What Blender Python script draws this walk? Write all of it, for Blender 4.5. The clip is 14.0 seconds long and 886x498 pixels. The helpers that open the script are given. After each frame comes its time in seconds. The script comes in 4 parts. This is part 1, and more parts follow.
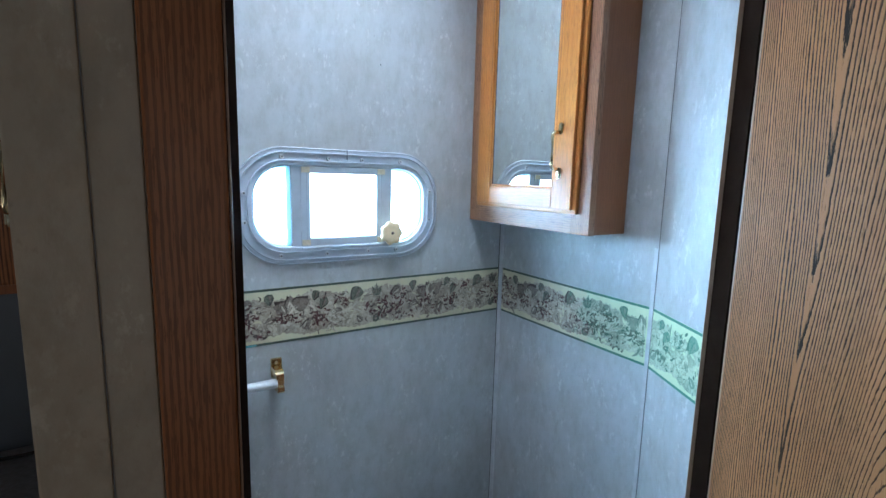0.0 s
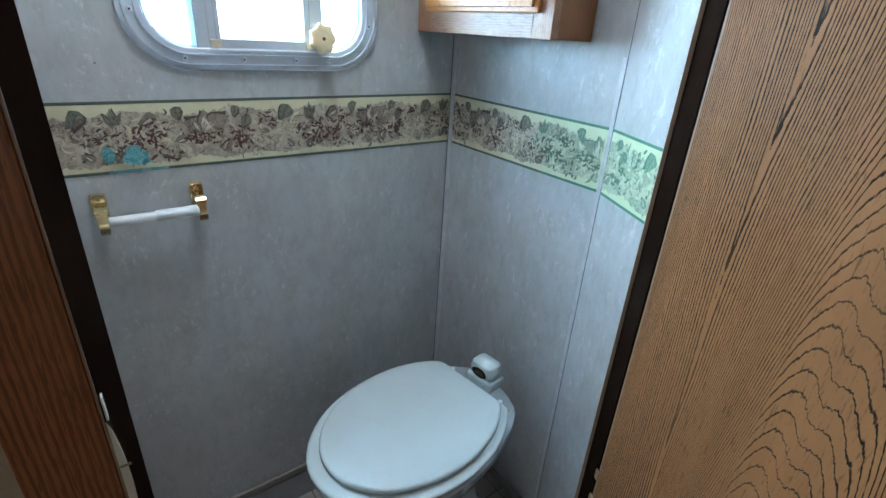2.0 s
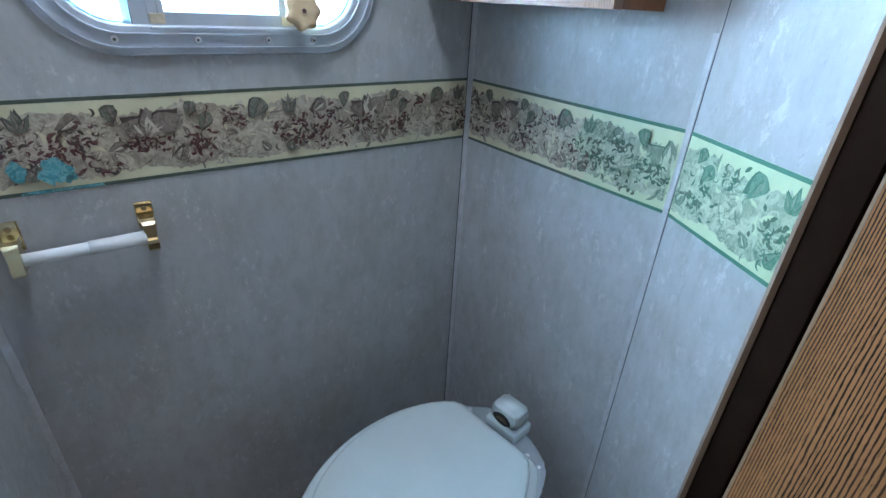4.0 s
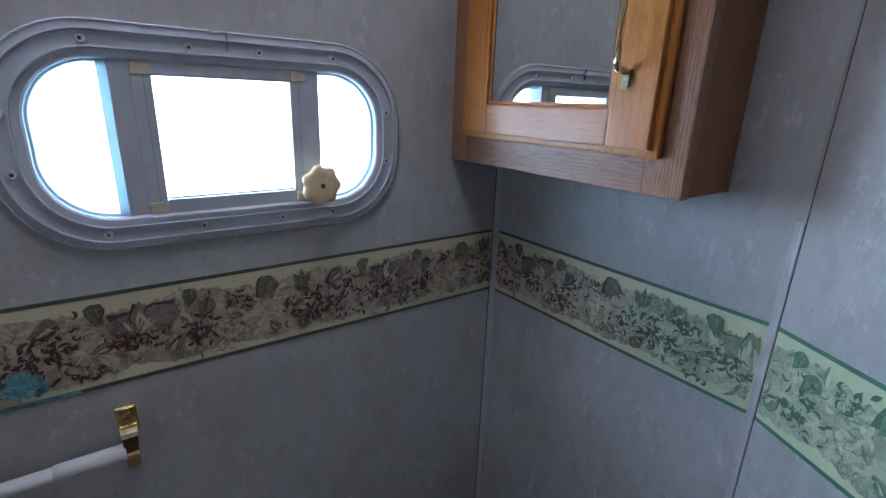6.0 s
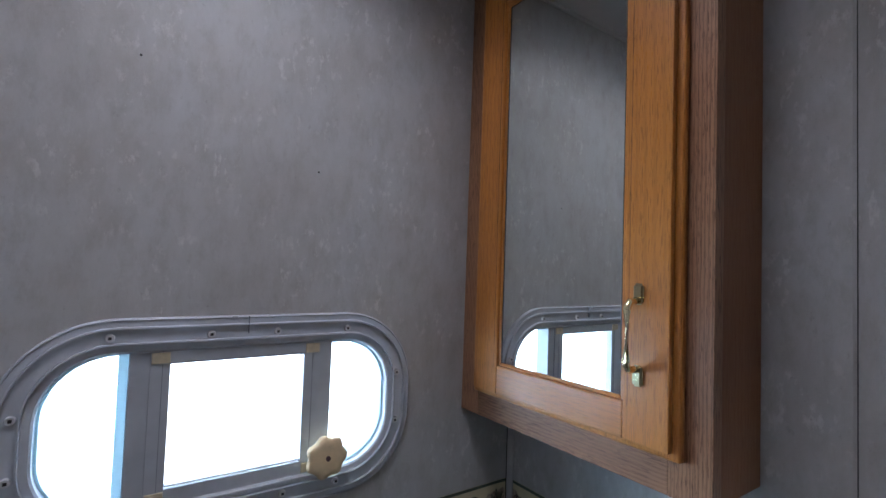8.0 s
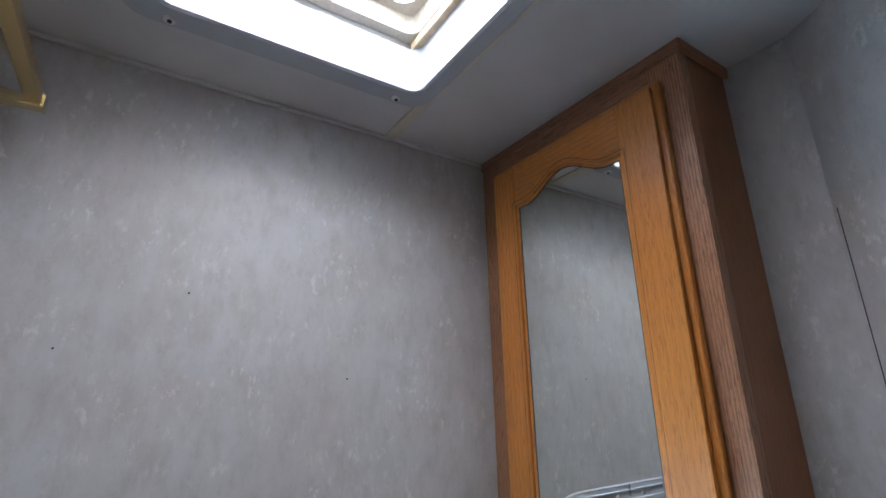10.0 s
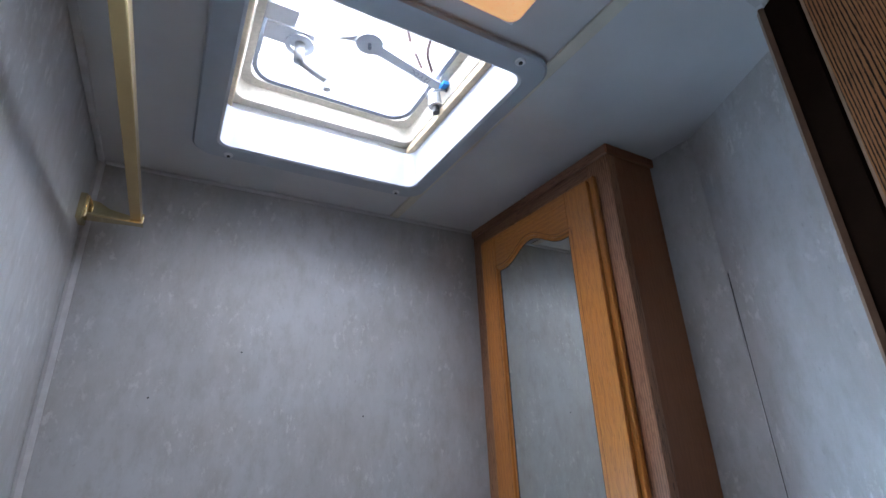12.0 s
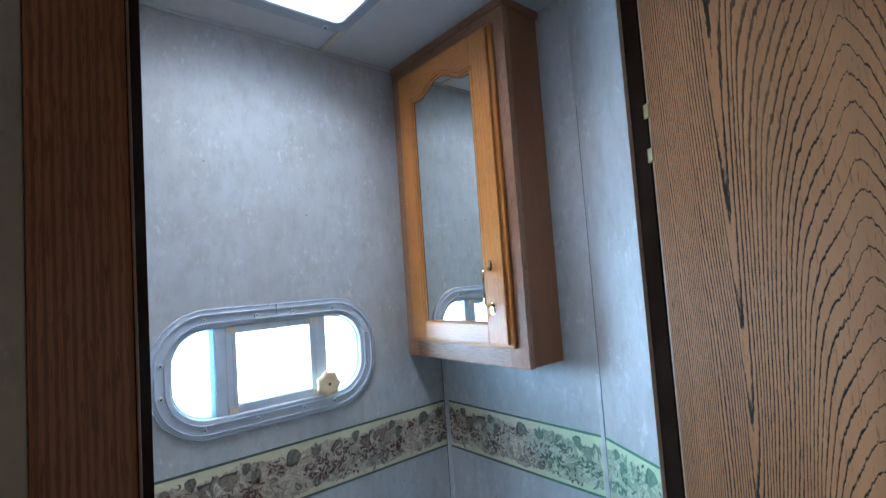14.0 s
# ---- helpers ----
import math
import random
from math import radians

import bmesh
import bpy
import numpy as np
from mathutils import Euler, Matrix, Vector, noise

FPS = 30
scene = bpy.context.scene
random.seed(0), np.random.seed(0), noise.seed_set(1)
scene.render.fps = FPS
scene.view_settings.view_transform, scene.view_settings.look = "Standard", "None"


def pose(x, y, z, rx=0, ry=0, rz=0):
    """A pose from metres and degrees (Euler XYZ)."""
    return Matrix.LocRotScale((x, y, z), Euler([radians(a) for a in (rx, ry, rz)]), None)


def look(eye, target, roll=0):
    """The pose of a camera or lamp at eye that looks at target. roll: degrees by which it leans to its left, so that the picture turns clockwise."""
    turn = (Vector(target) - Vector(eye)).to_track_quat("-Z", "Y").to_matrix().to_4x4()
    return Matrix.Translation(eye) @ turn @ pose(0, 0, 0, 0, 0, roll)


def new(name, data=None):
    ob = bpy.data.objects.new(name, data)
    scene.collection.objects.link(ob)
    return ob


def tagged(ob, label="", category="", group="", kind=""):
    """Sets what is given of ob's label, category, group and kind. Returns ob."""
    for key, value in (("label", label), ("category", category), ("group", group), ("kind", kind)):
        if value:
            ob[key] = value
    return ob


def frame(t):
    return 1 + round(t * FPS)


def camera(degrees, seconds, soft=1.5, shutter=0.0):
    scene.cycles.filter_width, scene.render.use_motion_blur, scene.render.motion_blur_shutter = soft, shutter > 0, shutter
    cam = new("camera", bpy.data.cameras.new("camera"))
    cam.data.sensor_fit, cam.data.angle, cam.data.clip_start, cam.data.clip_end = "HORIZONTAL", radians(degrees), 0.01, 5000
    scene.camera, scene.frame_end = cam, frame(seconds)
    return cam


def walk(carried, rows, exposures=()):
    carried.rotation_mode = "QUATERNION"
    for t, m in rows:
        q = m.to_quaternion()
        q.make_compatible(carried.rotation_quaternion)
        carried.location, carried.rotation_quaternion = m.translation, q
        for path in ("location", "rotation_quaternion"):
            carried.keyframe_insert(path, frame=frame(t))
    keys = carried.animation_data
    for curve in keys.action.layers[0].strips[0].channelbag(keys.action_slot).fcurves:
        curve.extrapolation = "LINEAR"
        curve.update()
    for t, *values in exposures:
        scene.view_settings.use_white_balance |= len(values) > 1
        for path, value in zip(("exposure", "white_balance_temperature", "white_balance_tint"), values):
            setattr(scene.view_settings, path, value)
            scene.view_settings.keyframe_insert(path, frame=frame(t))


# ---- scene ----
cam = camera(86.1, 14.0)
PATH = [
    (0, (0.122, 0.115, 1.33), (1.174, 1.791, 1.037), 1.5),
    (0.5, (0.142, 0.116, 1.304), (1.253, 1.73, 0.904), 1.5),
    (1, (0.172, 0.12, 1.272), (1.303, 1.673, 0.714), 1.9),
    (1.5, (0.184, 0.134, 1.25), (1.322, 1.619, 0.543), 3.0),
    (2, (0.194, 0.154, 1.224), (1.311, 1.587, 0.39), 3.8),
    (2.2, (0.191, 0.164, 1.211), (1.307, 1.583, 0.351), 3.9),
    (4.3, (0.346, 0.389, 1.223), (1.411, 1.807, 0.298), 3.3),
    (4.5, (0.356, 0.409, 1.234), (1.427, 1.851, 0.354), 2.8),
    (5, (0.375, 0.464, 1.258), (1.468, 1.941, 0.469), 2.1),
    (5.5, (0.378, 0.49, 1.285), (1.501, 2.002, 0.613), 2.0),
    (6, (0.375, 0.513, 1.317), (1.502, 2.054, 0.722), 2.0),
    (6.5, (0.374, 0.517, 1.35), (1.499, 2.102, 0.88), 2.0),
    (7, (0.382, 0.519, 1.397), (1.519, 2.135, 1.083), 1.7),
    (7.5, (0.378, 0.529, 1.429), (1.533, 2.158, 1.312), 1.9),
    (8, (0.374, 0.536, 1.461), (1.519, 2.174, 1.544), 2.0),
    (8.5, (0.366, 0.538, 1.492), (1.504, 2.162, 1.752), 1.6),
    (9, (0.358, 0.533, 1.528), (1.466, 2.158, 1.89), 1.1),
    (11.3, (0.316, 0.397, 1.583), (1.272, 1.98, 2.345), -2.5),
    (11.5, (0.313, 0.367, 1.583), (1.256, 1.959, 2.341), -2.3),
    (12, (0.283, 0.311, 1.559), (1.222, 1.922, 2.283), -2.3),
    (12.5, (0.259, 0.268, 1.528), (1.221, 1.913, 2.136), -2.2),
    (13, (0.2, 0.221, 1.482), (1.288, 1.842, 1.918), -3.0),
    (13.5, (0.165, 0.177, 1.45), (1.388, 1.74, 1.698), -3.7),
    (14, (0.129, 0.13, 1.421), (1.419, 1.654, 1.543), -4.0),
]
# the clip's own exposure and white balance: seconds, stops, kelvin, tint
EXPOSURES = [(0, 0.48, 5350, 7), (0.5, 0.34, 5850, 6), (1.0, 0.36, 6050, 6), (2, 0.55, 5980, 8), (4.4, 0.18, 5650, 14), (5, -0.32, 5900, 20), (6, -0.90, 6150, 25), (7.5, -1.12, 6450, 26), (8.0, -1.1, 6500, 25), (8.5, -0.75, 6500, 21), (9, -0.20, 6750, 20), (11.5, -0.68, 6200, 22), (12.5, -0.36, 6000, 17), (13.5, -0.02, 5620, 13), (14, 0.10, 5600, 13)]
walk(cam, [(t, look(eye, target, roll)) for t, eye, target, roll in PATH], EXPOSURES)

# ---- world and light ----
world = bpy.data.worlds.new("sky")
scene.world = world
world.use_nodes = True
wn = world.node_tree
sky = wn.nodes.new("ShaderNodeTexSky")
sky.sky_type, sky.sun_disc = "NISHITA", False
sky.sun_elevation, sky.sun_rotation = radians(50), radians(200)
wn.links.new(sky.outputs[0], wn.nodes["Background"].inputs[0])
wn.nodes["Background"].inputs[1].default_value = 0.12


def area(name, m, w, h, power, colour):
    data = bpy.data.lights.new(name, "AREA")
    data.shape, data.size, data.size_y, data.energy, data.color = "RECTANGLE", w, h, power, colour
    ob = new(name, data)
    ob.matrix_world = m
    return ob


# daylight in the bathroom window, in the roof vent and in a window of the hall behind
area("window_daylight", pose(0.53, 1.30, 1.258, 79, 0, 180), 0.52, 0.28, 22.0, (0.52, 0.80, 1.0))
area("vent_daylight", pose(0.475, 0.875, 2.205, 0, 0, 0), 0.33, 0.33, 9.2, (0.86, 0.94, 1.0)).data.spread = radians(164)
area("hall_window_daylight", pose(-1.27, 0.30, 0.62, 0, -90, 0), 0.5, 0.6, 2.4, (1.0, 0.84, 0.66))
# unseen fill lamp added at the hall's south end to brighten casing and lower walls
area("hall_south_fill", pose(0.30, -1.27, 1.05, 90, 0, 0), 0.6, 0.9, 1.35, (1.0, 0.84, 0.66))


# ---- materials ----
def mat(name):
    m = bpy.data.materials.new(name)
    m.use_nodes = True
    nt = m.node_tree
    return m, nt, nt.nodes["Principled BSDF"]


def node(nt, kind, **inputs):
    n = nt.nodes.new(kind)
    for k, v in inputs.items():
        n.inputs[k.replace("_", " ")].default_value = v
    return n


def ramp(nt, fac, *stops):
    r = nt.nodes.new("ShaderNodeValToRGB")
    els = r.color_ramp.elements
    while len(els) < len(stops):
        els.new(0.5)
    for e, (p, c) in zip(els, stops):
        e.position = p
        e.color = (c, c, c, 1) if isinstance(c, (int, float)) else (*c, 1)
    nt.links.new(fac, r.inputs[0])
    return r.outputs[0]


def mixed(nt, fac, a, b, how="MIX"):
    n = nt.nodes.new("ShaderNodeMix")
    n.data_type, n.blend_type = "RGBA", how
    for socket, v in ((n.inputs[0], fac), (n.inputs[6], a), (n.inputs[7], b)):
        if isinstance(v, bpy.types.NodeSocket):
            nt.links.new(v, socket)
        elif isinstance(v, (int, float)):
            socket.default_value = v
        else:
            socket.default_value = (*v, 1)
    return n.outputs[2]


def coords(nt, scale=(1, 1, 1), offset=(0, 0, 0)):
    tc = nt.nodes.new("ShaderNodeTexCoord")
    mp = nt.nodes.new("ShaderNodeMapping")
    mp.inputs["Scale"].default_value = scale
    mp.inputs["Location"].default_value = offset
    nt.links.new(tc.outputs["Object"], mp.inputs[0])
    return mp.outputs[0]


def noise_of(nt, vec, scale, detail=4, rough=0.55):
    n = node(nt, "ShaderNodeTexNoise", Scale=scale, Detail=detail, Roughness=rough)
    nt.links.new(vec, n.inputs["Vector"])
    return n.outputs["Fac"]


def bump(nt, bsdf, height, strength, distance=0.002):
    b = node(nt, "ShaderNodeBump", Strength=strength, Distance=distance)
    nt.links.new(height, b.inputs["Height"])
    nt.links.new(b.outputs[0], bsdf.inputs["Normal"])


def plain(name, colour, rough=0.5, metal=0.0, vary=0.12, scale=30, relief=0.05, coat=0.0, spec=0.5):
    m, nt, b = mat(name)
    v = coords(nt)
    f = noise_of(nt, v, scale)
    g = noise_of(nt, v, scale * 8)
    low = tuple(c * (1 - vary) for c in colour)
    high = tuple(min(1, c * (1 + vary)) for c in colour)
    col = mixed(nt, ramp(nt, f, (0.3, 0.0), (0.7, 1.0)), low, high)
    nt.links.new(col, b.inputs["Base Color"])
    nt.links.new(ramp(nt, g, (0.2, max(0.02, rough - 0.06)), (0.8, min(1, rough + 0.06))), b.inputs["Roughness"])
    b.inputs["Metallic"].default_value = metal
    b.inputs["Coat Weight"].default_value = coat
    b.inputs["Specular IOR Level"].default_value = spec
    if relief:
        bump(nt, b, g, relief, 0.001)
    return m


def vinyl_paper(name, base, warm, fleck):
    """Mottled wallboard with a stucco print: faint clouds, upright trowel streaks and short pale flecks."""
    m, nt, b = mat(name)
    v = coords(nt)
    up = coords(nt, (1, 1, 0.55))
    tall = coords(nt, (1, 1, 0.45), (1.3, 0.7, 0.4))
    cloud = noise_of(nt, v, 5, 4, 0.6)
    patch = noise_of(nt, v, 11, 4, 0.6)
    fine = noise_of(nt, up, 80, 6, 0.70)
    spot = noise_of(nt, up, 120, 4, 0.7)
    grain = noise_of(nt, up, 42, 7, 0.74)
    streak = noise_of(nt, tall, 38, 7, 0.70)
    half = tuple((p + q) / 2 for p, q in zip(base, warm))
    col = mixed(nt, ramp(nt, cloud, (0.38, 0.0), (0.62, 1.0)), base, half)
    col = mixed(nt, ramp(nt, streak, (0.34, 0.42), (0.50, 0.0)), col, tuple(c * 0.90 for c in warm))
    col = mixed(nt, ramp(nt, grain, (0.32, 0.26), (0.48, 0.0)), col, tuple(c * 0.80 for c in warm))
    col = mixed(nt, ramp(nt, streak, (0.53, 0.0), (0.68, 0.30)), col, tuple(min(1.0, c * 1.18) for c in base))
    flecks = mixed(nt, 1.0, ramp(nt, fine, (0.54, 0.0), (0.62, 1.0)), ramp(nt, patch, (0.47, 0.0), (0.60, 1.0)), "MULTIPLY")
    col = mixed(nt, mixed(nt, 1.0, flecks, (0.50, 0.50, 0.50), "MULTIPLY"), col, fleck)
    col = mixed(nt, ramp(nt, spot, (0.25, 0.40), (0.38, 0.0)), col, tuple(c * 0.55 for c in warm))
    nt.links.new(col, b.inputs["Base Color"])
    nt.links.new(ramp(nt, fine, (0.3, 0.5), (0.7, 0.36)), b.inputs["Roughness"])
    bump(nt, b, fine, 0.3, 0.0013)
    return m


def oak(name, light, dark, along="Z", face="X", period=0.008, figure=6.0, rough=0.42, lines=0.7, duty=0.5, stretch=0.12, seed=0.0, spec=0.4, pore=0.5, rings=1.0):
    """Oak cut flat: growth lines as contours of a slow, long-drawn swell, broken by pores along the grain."""
    m, nt, b = mat(name)
    b.inputs["Specular IOR Level"].default_value = spec
    cross = next(a for a in "XYZ" if a not in (along, face))
    sc = [stretch if a == along else 0.0 if a == face else 1.0 for a in "XYZ"]
    base = coords(nt, sc, (seed, seed * 0.7, seed * 0.3))
    sep = nt.nodes.new("ShaderNodeSeparateXYZ")
    nt.links.new(base, sep.inputs[0])
    swell = noise_of(nt, base, 4.2, 1.5, 0.4)
    jitter = noise_of(nt, coords(nt, [0.16 if a == along else 1.0 for a in "XYZ"]), 150, 4, 0.65)

    def calc(op, p, q):
        n = nt.nodes.new("ShaderNodeMath")
        n.operation = op
        for socket, v in zip(n.inputs, (p, q)):
            if isinstance(v, bpy.types.NodeSocket):
                nt.links.new(v, socket)
            else:
                socket.default_value = v
        return n.outputs[0]

    phase = calc("ADD", calc("MULTIPLY", sep.outputs[cross], 6.2832 / period), calc("MULTIPLY", swell, figure * 6.2832))
    phase = calc("ADD", phase, calc("MULTIPLY", jitter, 5.0))
    ridge = calc("ADD", calc("MULTIPLY", calc("SINE", phase, 0.0), 0.5), 0.5)
    pv = coords(nt, [0.065 if a == along else 1.0 for a in "XYZ"])
    pores = noise_of(nt, pv, 640, 3, 0.7)
    tone = noise_of(nt, base, 9, 4)
    dense = noise_of(nt, base, 7, 2)
    body = mixed(nt, ramp(nt, tone, (0.3, 0.0), (0.7, 1.0)), tuple(c * 0.78 for c in light), tuple(min(1, c * 1.16) for c in light))
    line = ramp(nt, ridge, (duty, 0.0), (min(0.98, duty + 0.22), 1.0))
    line = mixed(nt, 1.0, line, ramp(nt, dense, (0.34, 0.45 * rings), (0.55, rings)), "MULTIPLY")
    broken = mixed(nt, 1.0, line, ramp(nt, pores, (0.34, 0.50), (0.54, 1.0)), "MULTIPLY")
    loose = ramp(nt, pores, (0.54, 0.0), (0.61, pore))
    marks = mixed(nt, 1.0, mixed(nt, 1.0, broken, loose, "LIGHTEN"), (lines, lines, lines), "MULTIPLY")
    nt.links.new(mixed(nt, marks, body, dark), b.inputs["Base Color"])
    nt.links.new(ramp(nt, pores, (0.3, rough - 0.07), (0.7, rough + 0.1)), b.inputs["Roughness"])
    inv = nt.nodes.new("ShaderNodeInvert")
    nt.links.new(marks, inv.inputs["Color"])
    bump(nt, b, inv.outputs[0], 0.15, 0.0006)
    return m


def cathedral_oak(name, light, dark, centre, second, deep, period, slope, rough):
    """Oak sliced off the heart: growth rings as nested arches round a centre line, drawn by open dark pores."""
    m, nt, b = mat(name)
    sep = nt.nodes.new("ShaderNodeSeparateXYZ")
    nt.links.new(coords(nt), sep.inputs[0])

    def calc(op, p, q=0.0):
        n = nt.nodes.new("ShaderNodeMath")
        n.operation = op
        for socket, v in zip(n.inputs, (p, q)):
            if isinstance(v, bpy.types.NodeSocket):
                nt.links.new(v, socket)
            else:
                socket.default_value = v
        return n.outputs[0]

    sway = noise_of(nt, coords(nt, (1, 0, 0.14)), 9, 2, 0.5)
    jag = noise_of(nt, coords(nt, (1, 1, 0.22)), 260, 4, 0.7)
    off = calc("ADD", sep.outputs["X"], calc("MULTIPLY", calc("SUBTRACT", sway, 0.5), 0.05))
    off = calc("SUBTRACT", off, centre)
    r = calc("SQRT", calc("ADD", calc("MULTIPLY", off, off), deep * deep))
    # a second, narrow heart beside the first
    top_ = math.hypot(second - centre, deep)
    fold = nt.nodes.new("ShaderNodeMath")
    fold.operation = "SMOOTH_MIN"
    nt.links.new(r, fold.inputs[0])
    nt.links.new(calc("SUBTRACT", 2 * top_, r), fold.inputs[1])
    fold.inputs[2].default_value = 0.022
    r = fold.outputs[0]
    lift = calc("MINIMUM", calc("MAXIMUM", calc("DIVIDE", calc("SUBTRACT", off, second - centre), 0.10), 0.0), 1.0)
    lift = calc("ADD", calc("MULTIPLY", lift, 0.85), 0.15)
    r = calc("ADD", r, calc("MULTIPLY", calc("MULTIPLY", calc("SUBTRACT", sep.outputs["Z"], 1.3), slope), lift))
    r = calc("ADD", r, calc("MULTIPLY", jag, 0.0022))
    bunch = noise_of(nt, coords(nt, (1, 0, 0.05)), 24, 1, 0.5)
    r = calc("ADD", r, calc("MULTIPLY", bunch, 0.014))
    lean = calc("DIVIDE", off, calc("SQRT", calc("ADD", calc("MULTIPLY", off, off), deep * deep)))
    steep = calc("SQRT", calc("ADD", calc("MULTIPLY", lean, lean), slope * slope))
    ring_ = calc("DIVIDE", calc("MULTIPLY", calc("FRACT", calc("DIVIDE", r, period)), period * 100), steep)
    pores = noise_of(nt, coords(nt, (1, 1, 0.10)), 430, 3, 0.7)
    patch = noise_of(nt, coords(nt, (1, 0, 0.2)), 10, 2)
    line = ramp(nt, ring_, (0.0, 0.0), (0.02, 1.0), (0.12, 1.0), (0.18, 0.0))
    line = mixed(nt, 1.0, line, ramp(nt, patch, (0.34, 0.7), (0.52, 1.0)), "MULTIPLY")
    line = mixed(nt, 1.0, line, ramp(nt, pores, (0.30, 0.35), (0.42, 1.0)), "MULTIPLY")
    loose = ramp(nt, pores, (0.58, 0.0), (0.66, 0.45))
    marks = mixed(nt, 1.0, line, loose, "LIGHTEN")
    tone = noise_of(nt, coords(nt, (1, 0, 0.1)), 14, 4)
    body = mixed(nt, ramp(nt, tone, (0.3, 0.0), (0.7, 1.0)), tuple(c * 0.82 for c in light), tuple(min(1, c * 1.14) for c in light))
    nt.links.new(mixed(nt, marks, body, dark), b.inputs["Base Color"])
    nt.links.new(ramp(nt, pores, (0.3, rough - 0.06), (0.7, rough + 0.1)), b.inputs["Roughness"])
    b.inputs["Specular IOR Level"].default_value = 0.10
    inv = nt.nodes.new("ShaderNodeInvert")
    nt.links.new(marks, inv.inputs["Color"])
    bump(nt, b, inv.outputs[0], 0.35, 0.0010)
    return m


PAPER = vinyl_paper("stucco_print_wallboard", (0.465, 0.475, 0.485), (0.375, 0.35, 0.325), (0.68, 0.68, 0.67))
# copy of the wallboard with the hall's dim warm light tinted in
PAPER_HALL = vinyl_paper("warm_lit_stucco_wallboard", (0.43, 0.36, 0.265), (0.31, 0.245, 0.165), (0.58, 0.51, 0.40))
CEILING = plain("ceiling_vinyl", (0.55, 0.55, 0.56), 0.55, vary=0.05, scale=9, relief=0.08)
BATTEN = plain("yellowed_batten", (0.58, 0.54, 0.45), 0.5, vary=0.1, scale=20)
SEAM = plain("grey_seam_trim", (0.52, 0.52, 0.53), 0.5, vary=0.12, scale=40)
EDGE_LOW = plain("taupe_quarter_round", (0.27, 0.24, 0.21), 0.5, vary=0.12, scale=40)
GAP = plain("dark_joint", (0.05, 0.05, 0.05), 0.8)
TILE = plain("beige_vinyl_tile", (0.28, 0.235, 0.205), 0.45, vary=0.14, scale=18)
GROUT = plain("dark_grout", (0.10, 0.09, 0.085), 0.8)
PORCELAIN = plain("white_plastic_bowl", (0.60, 0.67, 0.71), 0.16, vary=0.02, scale=12, relief=0.0, coat=0.3)
LID = plain("white_lid", (0.56, 0.635, 0.64), 0.20, vary=0.03, scale=10, relief=0.01, coat=0.2)
ALU = plain("grey_painted_aluminium", (0.51, 0.545, 0.60), 0.42, vary=0.08, scale=25, relief=0.03)
ALU_DARK = plain("grey_sash_aluminium", (0.45, 0.48, 0.525), 0.42, vary=0.1, scale=25, relief=0.03)
KEY = plain("yellowed_corner_key", (0.62, 0.52, 0.36), 0.5, vary=0.18, scale=90)
DULL = plain("dull_brass", (0.30, 0.23, 0.12), 0.5, 0.3, vary=0.2, scale=60)
# ivory made brighter and more orange for daylight glowing through the knob
KNOB = plain("backlit_ivory_knob", (0.80, 0.60, 0.36), 0.4, vary=0.1, scale=60)
STEEL = plain("screw_steel", (0.70, 0.71, 0.73), 0.4, 0.4)
BLACK = plain("black_plastic", (0.02, 0.02, 0.022), 0.4)
BRASS = plain("polished_brass", (0.80, 0.67, 0.40), 0.15, 1.0, vary=0.05, scale=20, relief=0.0)
BRASS_BAR = plain("satin_brass_bar", (0.46, 0.34, 0.16), 0.32, 1.0, vary=0.06, scale=14, relief=0.0)
GARNISH = plain("aged_white_plastic", (0.40, 0.43, 0.48), 0.45, vary=0.05, scale=20, relief=0.02)
WHITE = plain("white_plastic", (0.80, 0.81, 0.82), 0.35, vary=0.04, scale=20, relief=0.02)
CREAM = plain("cream_cast_plastic", (0.56, 0.52, 0.44), 0.6, vary=0.1, scale=160, relief=0.2)
FOAM = plain("tan_foam_strip", (0.66, 0.53, 0.35), 0.8, vary=0.2, scale=50, relief=0.3)
GASKET = plain("grey_gasket", (0.22, 0.25, 0.30), 0.5)
BLUE = plain("blue_connector", (0.02, 0.22, 0.62), 0.4)
COPPER = plain("brown_wire", (0.10, 0.05, 0.05), 0.5)
OAK_DOOR = cathedral_oak("oak_print_door", (0.262, 0.112, 0.044), (0.014, 0.006, 0.003), 0.261, 0.119, 0.080, 0.0036, 0.150, 0.60)
OAK_CASING = oak("dark_oak_casing", (0.34, 0.128, 0.042), (0.022, 0.008, 0.004), "Z", "Y", 0.0040, 4.0, 0.42, 0.85, 0.48, 0.04, 1.1, 0.35, 0.55, 1.0)
OAK_FRAME = oak("brown_oak_print", (0.375, 0.182, 0.100), (0.080, 0.034, 0.017), "Z", "X", 0.0042, 6.0, 0.34, 0.8, 0.56, 0.06, 0.4, 0.35, 1.0, 0.75)
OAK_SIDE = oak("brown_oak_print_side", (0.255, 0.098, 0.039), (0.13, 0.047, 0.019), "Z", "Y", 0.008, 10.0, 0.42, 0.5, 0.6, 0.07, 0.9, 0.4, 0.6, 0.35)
OAK_FRAME_H = oak("brown_oak_print_level", (0.33, 0.158, 0.088), (0.075, 0.032, 0.017), "Y", "X", 0.0055, 8.0, 0.38, 0.75, 0.58, 0.08, 3.0, 0.45, 1.0, 0.6)
HONEY = oak("honey_oak", (0.48, 0.178, 0.036), (0.17, 0.052, 0.010), "Z", "X", 0.010, 12.0, 0.32, 0.72, 0.66, 0.06, 1.7, 0.45, 0.8, 0.3)
